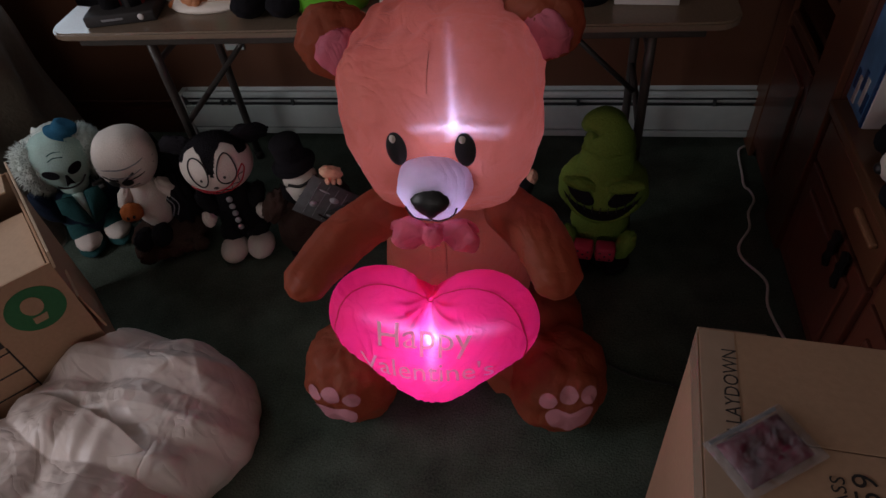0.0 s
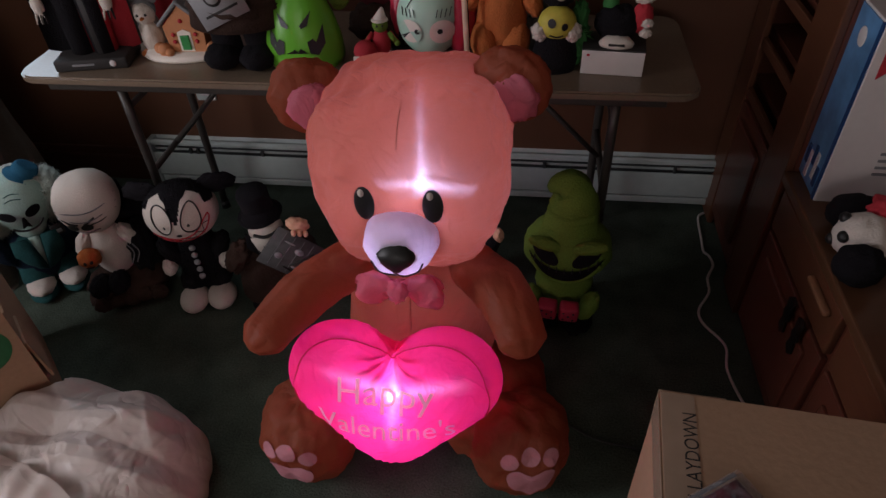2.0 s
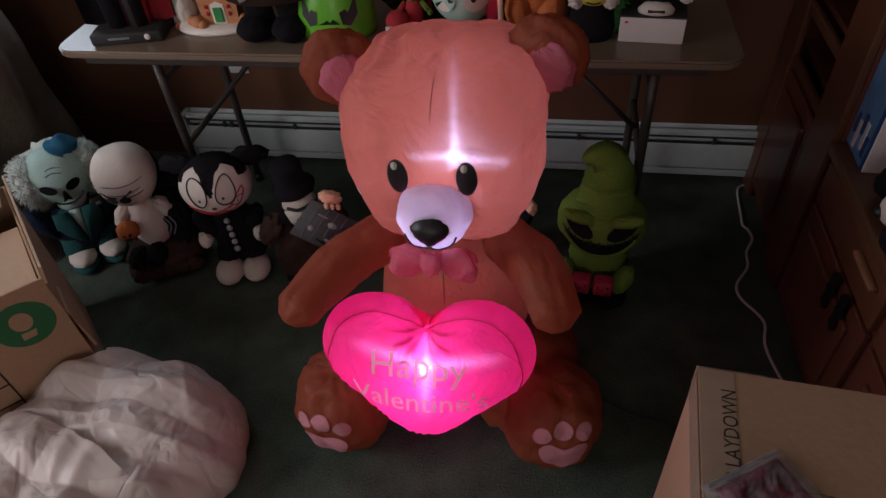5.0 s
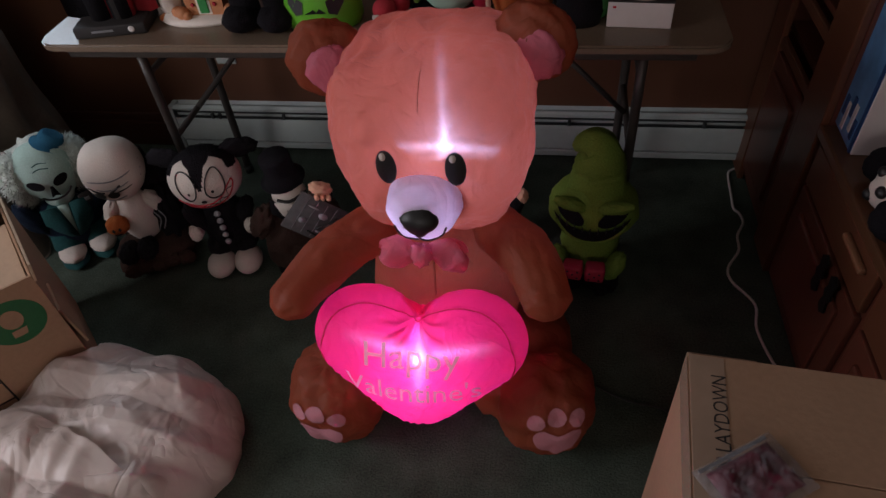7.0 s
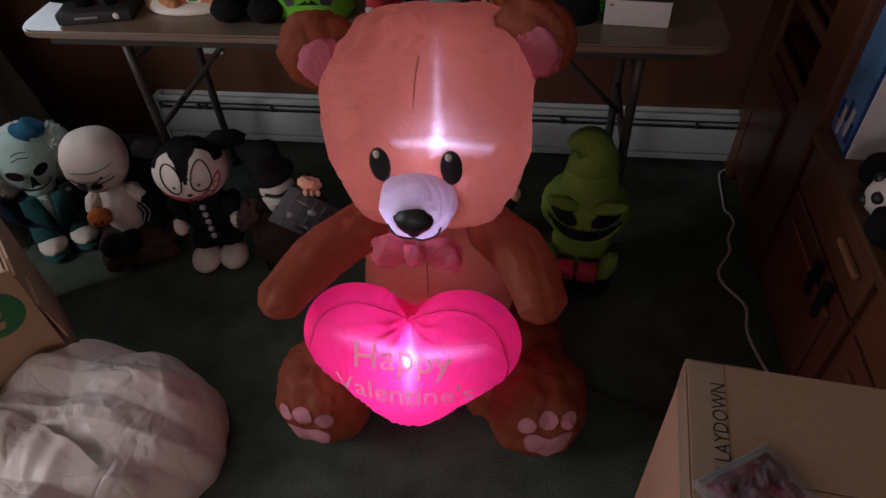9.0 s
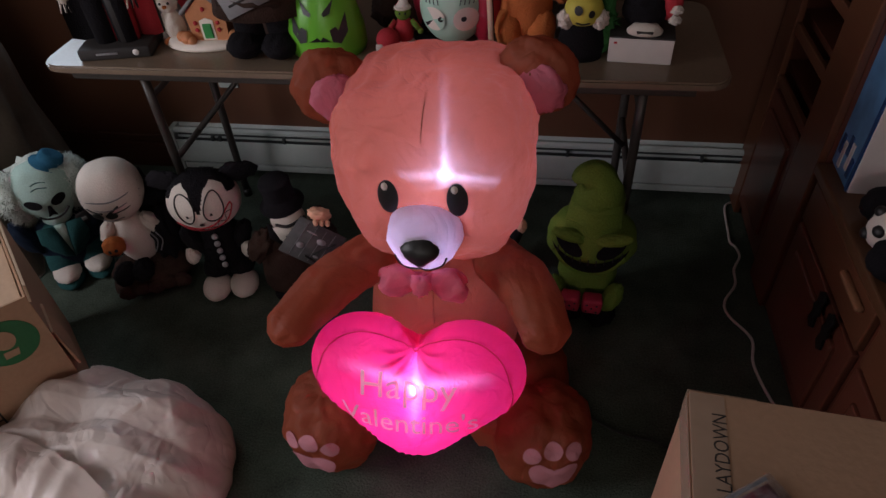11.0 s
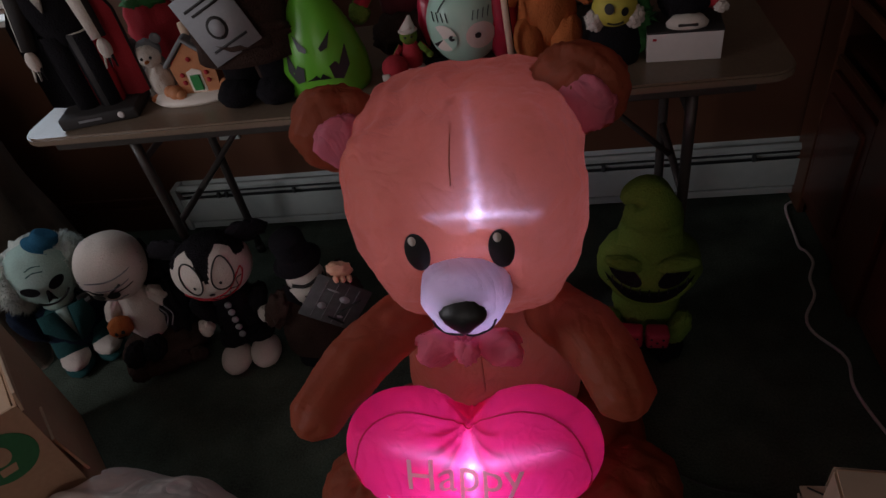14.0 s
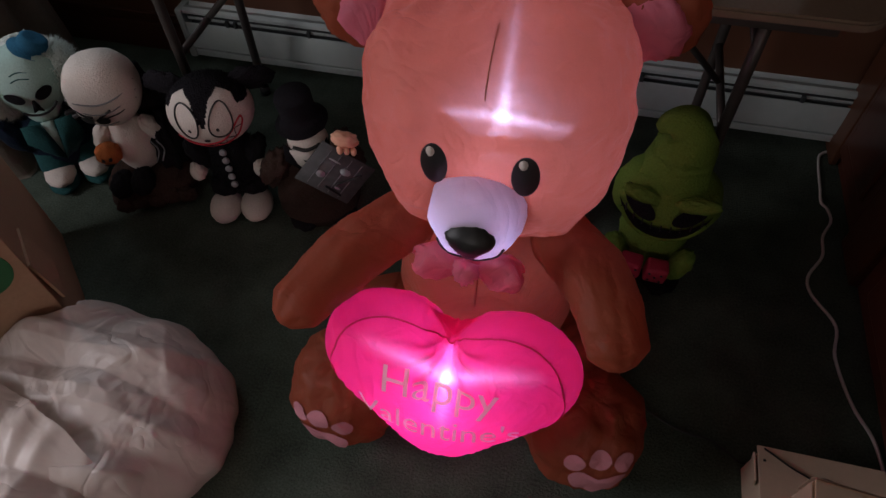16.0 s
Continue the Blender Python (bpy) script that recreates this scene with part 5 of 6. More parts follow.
def grin_toy():
    t = Toy()
    hc, hr = (0.0, -0.005, 0.355), (0.108, 0.095, 0.092)
    t.blobby(M_BLACKCLOTH, (0.005, 0.015, 0.15), (0.072, 0.062, 0.12), low=0.95, seed=1)
    n = len(t.bm.faces)
    t.ball(M_WHITECLOTH, hc, hr, seg=128, ring=84)

    def hair(p):
        # the dark cap comes down in a sharp peak between two white lobes
        x, z = abs(p.x - hc[0]), p.z - hc[2]
        return p.y > 0.035 or (p.y > -0.028 and z > 0.052) or z > np.interp(x, [0.0, 0.006, 0.022, 0.042, 0.066, 0.084, 0.108], [0.006, 0.020, 0.070, 0.084, 0.074, 0.044, 0.030])
    t.repaint(n, M_BLACKCLOTH, hair)
    t.tufts(M_BLACKCLOTH, hc, (hr[0], hr[1], hr[2]), 2600, 0.006, lambda v: hair(Vector((v.x * hr[0], v.y * hr[1] + hc[1], v.z * hr[2] + hc[2]))), 4, 0.0016)
    t.tufts(M_BLACKCLOTH, (0.005, 0.015, 0.15), (0.072, 0.062, 0.12), 1500, 0.010, lambda v: v.y < 0.4, 6, 0.0016)
    for s in (-1, 1):
        t.blobby(M_BLACKCLOTH, (s * 0.108, 0.035, 0.412), (0.058, 0.014, 0.032), (0, s * 6, s * 15), seed=3)
        for k, (x0, z0, rx, rz) in enumerate(((s * 0.040 + 0.002, 0.024, 0.027, 0.042),)):
            pts = [(x0 + rx * math.cos(a) * (1 - 0.2 * s * math.sin(a)), z0 + rz * math.sin(a) + s * 0.15 * rx * math.cos(a)) for a in [2 * math.pi * q / 14 for q in range(15)]]
            t.line_on(M_BLACK, hc, hr, pts, 0.0022, 0.003)
        t.on(M_BLACK, hc, hr, s * 0.034, 0.008, 0.004, 0.005, 0.005)
        t.blobby(M_WHITECLOTH, (s * 0.086, -0.035, 0.165), (0.022, 0.026, 0.028), seed=4)
        t.blobby(M_BLACKCLOTH, (s * 0.075, -0.005, 0.205), (0.028, 0.034, 0.055), (0, s * 25, 0), seed=5)
        t.blobby(M_WHITECLOTH, (s * 0.044, -0.052, 0.034), (0.046, 0.062, 0.034), crease=0.001, seed=6)
        t.blobby(M_BLACKCLOTH, (s * 0.04, 0.0, 0.075), (0.042, 0.045, 0.04), seed=8)
    t.on(M_BLACK, hc, hr, 0.0, -0.024, 0.008, 0.006, 0.005)
    smile = [(-0.08, -0.03), (-0.05, -0.054), (-0.01, -0.064), (0.035, -0.056), (0.07, -0.032), (0.088, 0.004), (0.086, 0.02)]
    t.line_on(M_RED, hc, hr, smile, 0.0022, 0.003)
    t.line_on(M_RED, hc, hr, [(-0.08, -0.03), (-0.045, -0.038), (-0.01, -0.046), (0.03, -0.036), (0.055, -0.016), (0.072, 0.006), (0.086, 0.02)], 0.0022, 0.003)
    t.line_on(M_BLACK, hc, hr, [(-0.065, -0.04), (-0.055, -0.05), (-0.045, -0.042), (-0.03, -0.058), (-0.015, -0.048), (0.0, -0.062), (0.015, -0.045), (0.035, -0.054), (0.045, -0.028), (0.064, -0.034), (0.068, -0.006), (0.083, -0.004)], 0.0012, 0.003)
    for k in range(5):
        t.ball(M_PAPER, (0.004 + 0.002 * k, -0.050 - 0.006 * k, 0.240 - 0.024 * k), (0.010, 0.008, 0.010), seg=12, ring=8)
    t.done("plush_figure_black_suit", (-0.785, 1.725, 0), 17, "white-headed plush figure in black furry suit with white feet", group=ROW)


def coat_toy():
    t = Toy()
    t.turned(M_BROWNCLOTH, [(0.001, 0.02), (0.10, 0.02), (0.115, 0.06), (0.10, 0.14), (0.075, 0.22), (0.05, 0.28), (0.04, 0.30), (0.001, 0.30)], sy=0.8)
    t.blobby(M_BROWNCLOTH, (0.0, 0.0, 0.14), (0.112, 0.085, 0.11), crease=0.016, seed=3)
    hc, hr = (0.0, -0.005, 0.315), (0.055, 0.055, 0.062)
    t.turned(M_BLACKCLOTH, [(0.001, -0.085), (0.012, -0.07), (0.045, -0.02), (0.058, 0.02), (0.05, 0.055), (0.001, 0.065)], c=hc, sy=0.85)
    t.turned(M_BLACKCLOTH, [(0.066, 0.0), (0.068, 0.005), (0.050, 0.010), (0.045, 0.05), (0.047, 0.085), (0.044, 0.092), (0.001, 0.094)], c=(0.0, 0.004, 0.338), rot=(2, -6, 0))
    t.blobby(M_WHITECLOTH, (0.006, -0.026, 0.306), (0.052, 0.042, 0.042), crease=0.001)
    t.flat(M_WHITECLOTH, [(-0.046, 0.045), (0.050, 0.045), (0.040, 0.0), (0.004, -0.062), (-0.034, 0.0)], 0.006, pose(0.004, -0.066, 0.262))
    t.pipe(M_BLACK, [(-0.032, -0.062, 0.316), (0.0, -0.071, 0.308), (0.036, -0.062, 0.314)], 0.005)
    t.flat(M_BLACK, [(0, 0), (0.016, 0.016), (0.01, 0.0), (0.016, -0.016), (0, -0.006), (-0.016, -0.016), (-0.01, 0), (-0.016, 0.016)], 0.004, pose(0.004, -0.071, 0.258))
    for s in (-1, 1):
        t.blobby(M_BLACKCLOTH, (s * 0.05, -0.035, 0.03), (0.045, 0.055, 0.03), seed=5)
        t.blobby(M_BROWNCLOTH, (s * 0.095, -0.02, 0.22), (0.035, 0.045, 0.06), (0, s * -40, 0), crease=0.012, seed=6)
        if s > 0:
            t.blobby(M_BROWNCLOTH, (0.095, -0.065, 0.30), (0.03, 0.05, 0.04), (0, -20, 0), crease=0.01, seed=7)
        t.flat(M_BLACKCLOTH, [(0.0, 0.0), (s * 0.055, 0.075), (s * 0.06, 0.02), (s * 0.012, -0.04)], 0.006, pose(0.0, -0.052, 0.245))
    t.blobby(M_SKIN, (0.098, -0.105, 0.355), (0.034, 0.022, 0.02), (0, 25, 0), crease=0.004)
    for k in range(3):
        t.ball(M_SKIN, (0.082 + 0.016 * k, -0.126, 0.344 - 0.006 * k), (0.008, 0.014, 0.009), seg=10, ring=8)
    # the printed cloth sheet it holds up
    m = pose(0.060, -0.128, 0.272, -14, 42, -10)
    t.flat(M_PAPERDARK, [(-0.075, -0.065), (0.08, -0.065), (0.08, 0.06), (-0.075, 0.06)], 0.004, m)
    for x in (-0.045, -0.015, 0.015, 0.045):
        t.flat(M_GREY, [(x, -0.058), (x + 0.002, -0.058), (x + 0.002, 0.053), (x, 0.053)], 0.001, m @ pose(0, -0.0015, 0))
    for x, z, w, h in ((-0.03, -0.02, 0.02, 0.02), (0.02, 0.015, 0.025, 0.02), (0.03, -0.035, 0.015, 0.008), (-0.02, 0.03, 0.03, 0.006)):
        t.flat(M_PAPER, ellipse(w * 0.6, h * 0.5, 12, x, z), 0.001, m @ pose(0, -0.003, 0))
    for a, b in (((0.02, -0.03), (0.06, 0.03)), ((0.0, -0.045), (0.05, -0.05))):
        t.pipe(M_BLACK, [m @ Vector((a[0], -0.004, a[1])), m @ Vector((b[0], -0.004, b[1]))], 0.003)
    t.done("plush_figure_coat", (-0.545, 1.735, 0), 25, "plush figure in brown coat and hat holding a printed sheet", group=ROW)


def sack_toy():
    t = Toy()
    c, r = (0.0, 0.0, 0.285), (0.126, 0.102, 0.098)
    t.blobby(M_OLIVE, c, r, crease=0.005, seed=1)
    t.blobby(M_OLIVE, (0.0, 0.01, 0.13), (0.085, 0.075, 0.13), crease=0.01, seed=2)
    t.pipe(M_OLIVE, [(0.0, 0.012, 0.31), (0.002, 0.015, 0.36), (0.004, 0.018, 0.41), (0.002, 0.016, 0.455), (-0.016, 0.012, 0.487), (-0.045, 0.006, 0.489), (-0.066, 0.0, 0.474)], lambda q: 0.100 - 0.046 * min(1.0, q / 0.60) - 0.042 * max(0.0, q - 0.60) / 0.40)
    for s in (-1, 1):
        t.on(M_BLACKCLOTH, c, r, s * 0.058, 0.036, 0.042, 0.022, 0.008, s * 22)
        t.blobby(M_OLIVE, (s * 0.054, -0.078, 0.348), (0.058, 0.022, 0.017), (0, -s * 22, -s * 14), crease=0.003, seed=6)
        t.blobby(M_OLIVE, (s * 0.080, -0.055, 0.11), (0.028, 0.034, 0.055), (0, s * 18, 0), seed=4)
        t.blobby(M_BLACKCLOTH, (s * 0.05, -0.03, 0.026), (0.05, 0.07, 0.026), seed=5)
    # the wide grin, with stitches over its upper lip
    n = len(t.bm.faces)

    def at(x, z, lift):
        return (x, c[1] - r[1] * max(0.0, 1 - (x / r[0]) ** 2 - (z / r[2]) ** 2) ** 0.5 - lift, c[2] + z)
    steps = [k / 10 for k in range(-10, 11)]
    upper = [(0.106 * q, -0.004 + 0.024 * q * q) for q in steps]
    lower = [(0.106 * q, -0.060 + 0.080 * q * q) for q in steps]
    up, mi, lo = [[t.bm.verts.new(at(x, z, 0.006)) for x, z in row] for row in (upper, [(a[0], (a[1] + b[1]) / 2) for a, b in zip(upper, lower)], lower)]
    for a, b in ((up, mi), (mi, lo)):
        for k in range(20):
            t.bm.faces.new((b[k], b[k + 1], a[k + 1], a[k]))
    paint(t.bm, n, t.mi(M_BLACKCLOTH))
    t.pipe(M_OLIVE, [at(x, z - 0.003, 0.004) for x, z in lower[1:-1]], 0.007)
    for k in range(2, 19, 2):
        x, z = upper[k]
        t.pipe(M_BLACK, [at(x, z - 0.006, 0.008), at(x * 1.02, z + 0.010, 0.006)], 0.0016)
    for s in (-1, 1):
        t.box(M_DICE, (s * 0.031 - 0.005, -0.105, 0.125), (0.055, 0.045, 0.05), 0.008, (0, s * 4, s * 6))
        for dx, dz in ((-0.014, 0.012), (0.014, -0.012), (0.0, 0.0), (0.014, 0.012), (-0.014, -0.012)):
            t.ball(M_BLACK, (s * 0.031 - 0.005 + dx, -0.129, 0.125 + dz), (0.0035, 0.002, 0.0035), seg=10, ring=6)
    t.done("plush_sack_figure", (0.365, 1.735, 0), -6, "olive green plush sack figure with wide mouth and red dice", group=ROW)


def hidden_toy():
    t = Toy()
    hc, hr = (0, 0, 0.33), (0.105, 0.1, 0.105)
    t.blobby(M_WHITECLOTH, hc, hr, crease=0.004)
    for s in (-1, 1):
        t.on(M_BLACK, hc, hr, s * 0.045, 0.0, 0.03, 0.034, 0.004)
        t.blobby(M_BLACKCLOTH, (s * 0.04, -0.04, 0.03), (0.04, 0.06, 0.03))
    t.blobby(M_BLACKCLOTH, (0, 0, 0.13), (0.075, 0.06, 0.12), seed=2)
    t.done("plush_ghoul", (-0.272, 1.83, 0), 10, "pale-headed plush figure in dark suit behind the bear", group=ROW)


def hand_toy():
    t = Toy()
    t.blobby(M_BLACKCLOTH, (0, 0, 0.13), (0.07, 0.06, 0.13), crease=0.008, seed=2)
    t.blobby(M_BROWNCLOTH, (0, 0, 0.29), (0.07, 0.065, 0.07), seed=4)
    for s in (-1, 1):
        t.blobby(M_BLACKCLOTH, (s * 0.072, -0.012, 0.215), (0.026, 0.03, 0.06), (0, s * 20, 0), seed=5)
        t.blobby(M_SKIN, (s * 0.094, -0.022, 0.258), (0.017, 0.016, 0.026), seed=6)
        t.blobby(M_BLACKCLOTH, (s * 0.04, -0.04, 0.03), (0.04, 0.06, 0.03), seed=7)
    t.done("plush_dark_doll", (0.070, 1.825, 0), -5, "dark plush figure with raised peach hands behind the bear", group=ROW)


for make in (ghost_toy, mummy_toy, grin_toy, coat_toy, sack_toy, hidden_toy, hand_toy):
    make()


# ---- the decorations on the folding table ----
ZT = 0.7405
TABLE = "holiday decorations on the folding table"


def caped_doll():
    t = Toy()
    t.box(M_INK, (0.0, 0.0, 0.016), (0.20, 0.13, 0.032), 0.006)
    t.box(M_GREY, (-0.02, -0.0655, 0.018), (0.06, 0.002, 0.006), 0.0005)
    t.ball(M_WHITEBOX, (0.06, -0.066, 0.018), (0.009, 0.003, 0.009), seg=14, ring=8)
    for s in (-1, 1):
        t.bar(M_BLACKCLOTH, (s * 0.03, 0, 0.03), (s * 0.03, 0, 0.22), 0.032, 0.036)
        t.flat(M_RED, [(0, 0), (s * 0.07, -0.03), (s * 0.13, -0.01), (s * 0.13, 0.20), (s * 0.05, 0.36), (0, 0.36)], 0.012, pose(0, 0.03, 0.05, 0, 0, s * -12))
        t.bar(M_BLACKCLOTH, (s * 0.06, 0, 0.36), (s * 0.085, -0.03, 0.20), 0.026, 0.018)
        t.ball(M_WHITECLOTH, (s * 0.088, -0.035, 0.175), (0.016, 0.012, 0.026))
        for k in range(3):
            t.bar(M_WHITECLOTH, (s * 0.088 + 0.009 * (k - 1), -0.037, 0.16), (s * 0.088 + 0.014 * (k - 1), -0.045, 0.13), 0.004, 0.002, 6)
    t.blobby(M_BLACKCLOTH, (0, 0, 0.29), (0.065, 0.045, 0.11), seed=2)
    t.flat(M_WHITECLOTH, [(0, 0), (0.028, 0.09), (-0.028, 0.09)], 0.006, pose(0, -0.05, 0.28))
    t.blobby(M_WHITECLOTH, (0, -0.005, 0.45), (0.045, 0.045, 0.055), crease=0.003)
    t.blobby(M_BLACKCLOTH, (0, 0.01, 0.475), (0.048, 0.045, 0.04), crease=0.004)
    t.done("caped_figure", (-0.985, 1.90, ZT), 12, "standing figure in black suit and red cape on a black base", "figurine", TABLE)


def cottage():
    t = thing("gingerbread_house", (-0.745, 1.955, ZT), "small orange gingerbread house ornament on a snowy oval base", "ornament", TABLE, rz=6)
    part("snow_base", lathe(B(), [(0.001, 0), (0.118, 0), (0.125, 0.008), (0.11, 0.018), (0.001, 0.022)], sy=0.55), M_SNOW, t)
    bm = slab(B(), [(-0.05, 0), (0.05, 0), (0.056, 0.075), (0, 0.13), (-0.056, 0.075)], 0.075, pose(0.02, -0.03, 0.018))
    part("house_body", bm, M_GINGER, t, smooth=False)
    for s in (-1, 1):
        part("roof_slope", block(B(), (0.02 + s * 0.033, 0.0075, 0.128), (0.095, 0.09, 0.010), 0.004, (0, s * 43, 0)), M_GREY, t, smooth=False)
    part("chimney", rod(B(), (0.025, 0.01, 0.13), (0.02, 0.01, 0.185), 0.017, 0.010), M_CREAM, t)
    d = part("door", block(B(), (0.018, -0.033, 0.047), (0.026, 0.006, 0.042), 0.003), M_DOORGREEN, t, smooth=False)
    part("door_frame", slab(B(), [(-0.019, 0), (0.019, 0), (0.019, 0.054), (0.0, 0.062), (-0.019, 0.054)], 0.003, pose(0.018, -0.0315, 0.022)), M_SNOW, d, smooth=False)
    for x, z in ((-0.012, 0.05), (-0.012, 0.07), (0.05, 0.05), (0.05, 0.07), (0.018, 0.108)):
        part("candy", ell(B(), (x, -0.032, z), (0.006, 0.004, 0.006), seg=12, ring=8), M_RED, t)
    for x, y, r in ((-0.045, -0.035, 0.02), (-0.065, -0.02, 0.017), (0.085, -0.02, 0.018), (-0.03, -0.045, 0.013)):
        part("gumdrop", ell(B(), (x, y, 0.018 + r * 0.6), (r, r, r * 0.9), seg=14, ring=10), M_GINGER, t)
    u = Toy()
    u.blobby(M_WHITECLOTH, (0, 0, 0.05), (0.032, 0.03, 0.05), crease=0.004)
    u.blobby(M_GREY, (0, 0.012, 0.055), (0.036, 0.03, 0.052), crease=0.004)
    u.blobby(M_WHITECLOTH, (0, -0.006, 0.115), (0.03, 0.028, 0.03), crease=0.003)
    u.blobby(M_GREY, (0, 0.008, 0.123), (0.032, 0.028, 0.03), crease=0.003)
    for s in (-1, 1):
        u.ball(M_BLACK, (s * 0.011, -0.032, 0.118), 0.004, seg=10, ring=8)
        u.ball(M_GREY, (s * 0.03, 0.005, 0.15), (0.014, 0.006, 0.014), seg=14, ring=10)
        u.ball(M_ORANGE, (s * 0.018, -0.02, 0.008), (0.018, 0.024, 0.008), seg=14, ring=8)
    u.ball(M_ORANGE, (0, -0.036, 0.11), (0.006, 0.01, 0.004), seg=10, ring=8)
    u.done("penguin_figurine", (-0.845, 1.965, ZT), 15, "small grey and white penguin figurine with orange feet", "figurine", TABLE)


def dark_figure():
    t = Toy()
    for s in (-1, 1):
        t.blobby(M_BLACKCLOTH, (s * 0.05, -0.03, 0.032), (0.052, 0.075, 0.034), seed=2)
        t.bar(M_BLACKCLOTH, (s * 0.045, 0, 0.03), (s * 0.04, 0, 0.14), 0.045, 0.05)
    t.turned(M_BROWNCLOTH, [(0.001, 0.11), (0.135, 0.115), (0.125, 0.16), (0.10, 0.26), (0.07, 0.36), (0.001, 0.38)], sy=0.75)
    t.blobby(M_BROWNCLOTH, (0, -0.01, 0.17), (0.13, 0.09, 0.05), crease=0.015, seed=4)
    t.blobby(M_CREAM, (0, -0.01, 0.42), (0.06, 0.055, 0.06))
    m = pose(-0.015, -0.095, 0.225, -6, -24, 0)
    t.flat(M_PAPER, [(-0.07, -0.08), (0.07, -0.08), (0.07, 0.08), (-0.07, 0.08)], 0.003, m)
    for x, z, w in ((0, 0.045, 0.1), (0, 0.03, 0.08), (0.0, -0.055, 0.1)):
        t.flat(M_INK, [(x - w / 2, z), (x + w / 2, z), (x + w / 2, z + 0.006), (x - w / 2, z + 0.006)], 0.001, m @ pose(0, -0.0015, 0))
    t.flat(M_INK, ellipse(0.026, 0.026, 18, -0.005, -0.012), 0.001, m @ pose(0, -0.0015, 0))
    t.flat(M_PAPER, ellipse(0.019, 0.019, 18, -0.005, -0.012), 0.001, m @ pose(0, -0.003, 0))
    t.done("dark_coat_figure", (-0.55, 1.925, ZT), 0, "tall dark figure with black boots and a grey paper sign", "figurine", TABLE)


def green_lantern():
    t = Toy()
    prof = [(0.001, 0), (0.100, 0.0), (0.108, 0.02), (0.104, 0.07), (0.088, 0.13), (0.066, 0.18), (0.045, 0.215), (0.026, 0.235), (0.020, 0.25), (0.001, 0.256)]
    t.turned(M_GREENGLOSS, prof, sy=0.8)
    t.pipe(M_GREENGLOSS, [(0, 0, 0.235), (0.004, 0, 0.26), (0.02, -0.003, 0.268)], lambda q: 0.02 - 0.01 * q)

    def spot(poly):
        n = len(t.bm.faces)
        vs = []
        for x, z in poly:
            r = np.interp(z, [p[1] for p in prof], [p[0] for p in prof])
            vs.append(t.bm.verts.new((x, -0.8 * max(0.0, r * r - x * x) ** 0.5 - 0.003, z)))
        t.bm.faces.new(vs)
        paint(t.bm, n, t.mi(M_BLACK))
    for s in (-1, 1):
        spot([(s * 0.045, 0.158), (s * 0.03, 0.142), (s * 0.014, 0.126), (s * 0.018, 0.118), (s * 0.034, 0.124)][::s])
        spot([(s * 0.03, 0.085), (s * 0.045, 0.092), (s * 0.052, 0.082), (s * 0.07, 0.122), (s * 0.074, 0.075), (s * 0.055, 0.048), (s * 0.035, 0.055)][::s])
    spot([(-0.03, 0.055), (0.03, 0.055), (0.012, 0.07), (0.004, 0.06), (-0.004, 0.068), (-0.014, 0.062)])
    t.done("green_lantern", (-0.385, 1.935, ZT), 4, "glossy lime green moulded lantern with a dark jagged face", "ornament", TABLE)


def small_elf(x, y, rz, h, body, face, name, label):
    t = Toy()
    k = h / 0.12
    t.ball(body, (0, 0, 0.045 * k), (0.024 * k, 0.02 * k, 0.04 * k))
    t.ball(M_WHITECLOTH, (0, 0, 0.014 * k), (0.026 * k, 0.022 * k, 0.008 * k))
    t.ball(face, (0, -0.002 * k, 0.092 * k), (0.02 * k, 0.019 * k, 0.02 * k))
    t.bar(M_RED, (0, 0.002 * k, 0.102 * k), (0.008 * k, 0.004 * k, 0.135 * k), 0.02 * k, 0.003 * k)
    t.ball(M_WHITECLOTH, (0, 0.0, 0.104 * k), (0.022 * k, 0.021 * k, 0.006 * k))
    for s in (-1, 1):
        t.bar(body, (s * 0.02 * k, 0, 0.07 * k), (s * 0.04 * k, -0.012 * k, 0.05 * k), 0.008 * k, 0.007 * k)
        t.ball(face, (s * 0.042 * k, -0.014 * k, 0.047 * k), 0.008 * k, seg=10, ring=8)
        t.ball(M_BLACK, (s * 0.007 * k, -0.02 * k, 0.095 * k), 0.003 * k, seg=8, ring=6)
    t.done(name, (x, y, ZT), rz, label, "figurine", TABLE)


def brown_pile():
    t = Toy()
    t.blobby(M_BROWNCLOTH, (0, 0, 0.06), (0.085, 0.06, 0.06), crease=0.014, seed=1)
    t.blobby(M_MAROON, (0.0, 0.02, 0.17), (0.06, 0.05, 0.085), crease=0.008, seed=2)
    t.blobby(M_RED, (0.01, 0.012, 0.20), (0.07, 0.05, 0.05), crease=0.008, seed=3)
    for s in (-1, 1):
        t.bar(M_RED, (s * 0.05, 0, 0.22), (s * 0.095, -0.035, 0.155), 0.026, 0.02)
        t.blobby(M_OLIVE, (s * 0.10, -0.04, 0.14), (0.026, 0.024, 0.026), seed=4)
    t.ball(M_WHITECLOTH, (0.088, -0.03, 0.163), (0.024, 0.02, 0.012))
    t.blobby(M_OLIVE, (0, 0, 0.29), (0.05, 0.05, 0.055), seed=5)
    t.done("seated_green_figure", (-0.20, 2.06, ZT), 5, "seated soft figure with red jacket and olive green mitts", "figurine", TABLE)
    t = Toy()
    t.ball(M_RED, (0, 0, 0.032), (0.032, 0.03, 0.031))
    t.box(M_WHITECLOTH, (-0.018, -0.028, 0.022), (0.02, 0.008, 0.018), 0.003)
    t.done("red_sack", (-0.215, 1.925, ZT), 0, "small round red sack with a white tag", "ornament", TABLE)


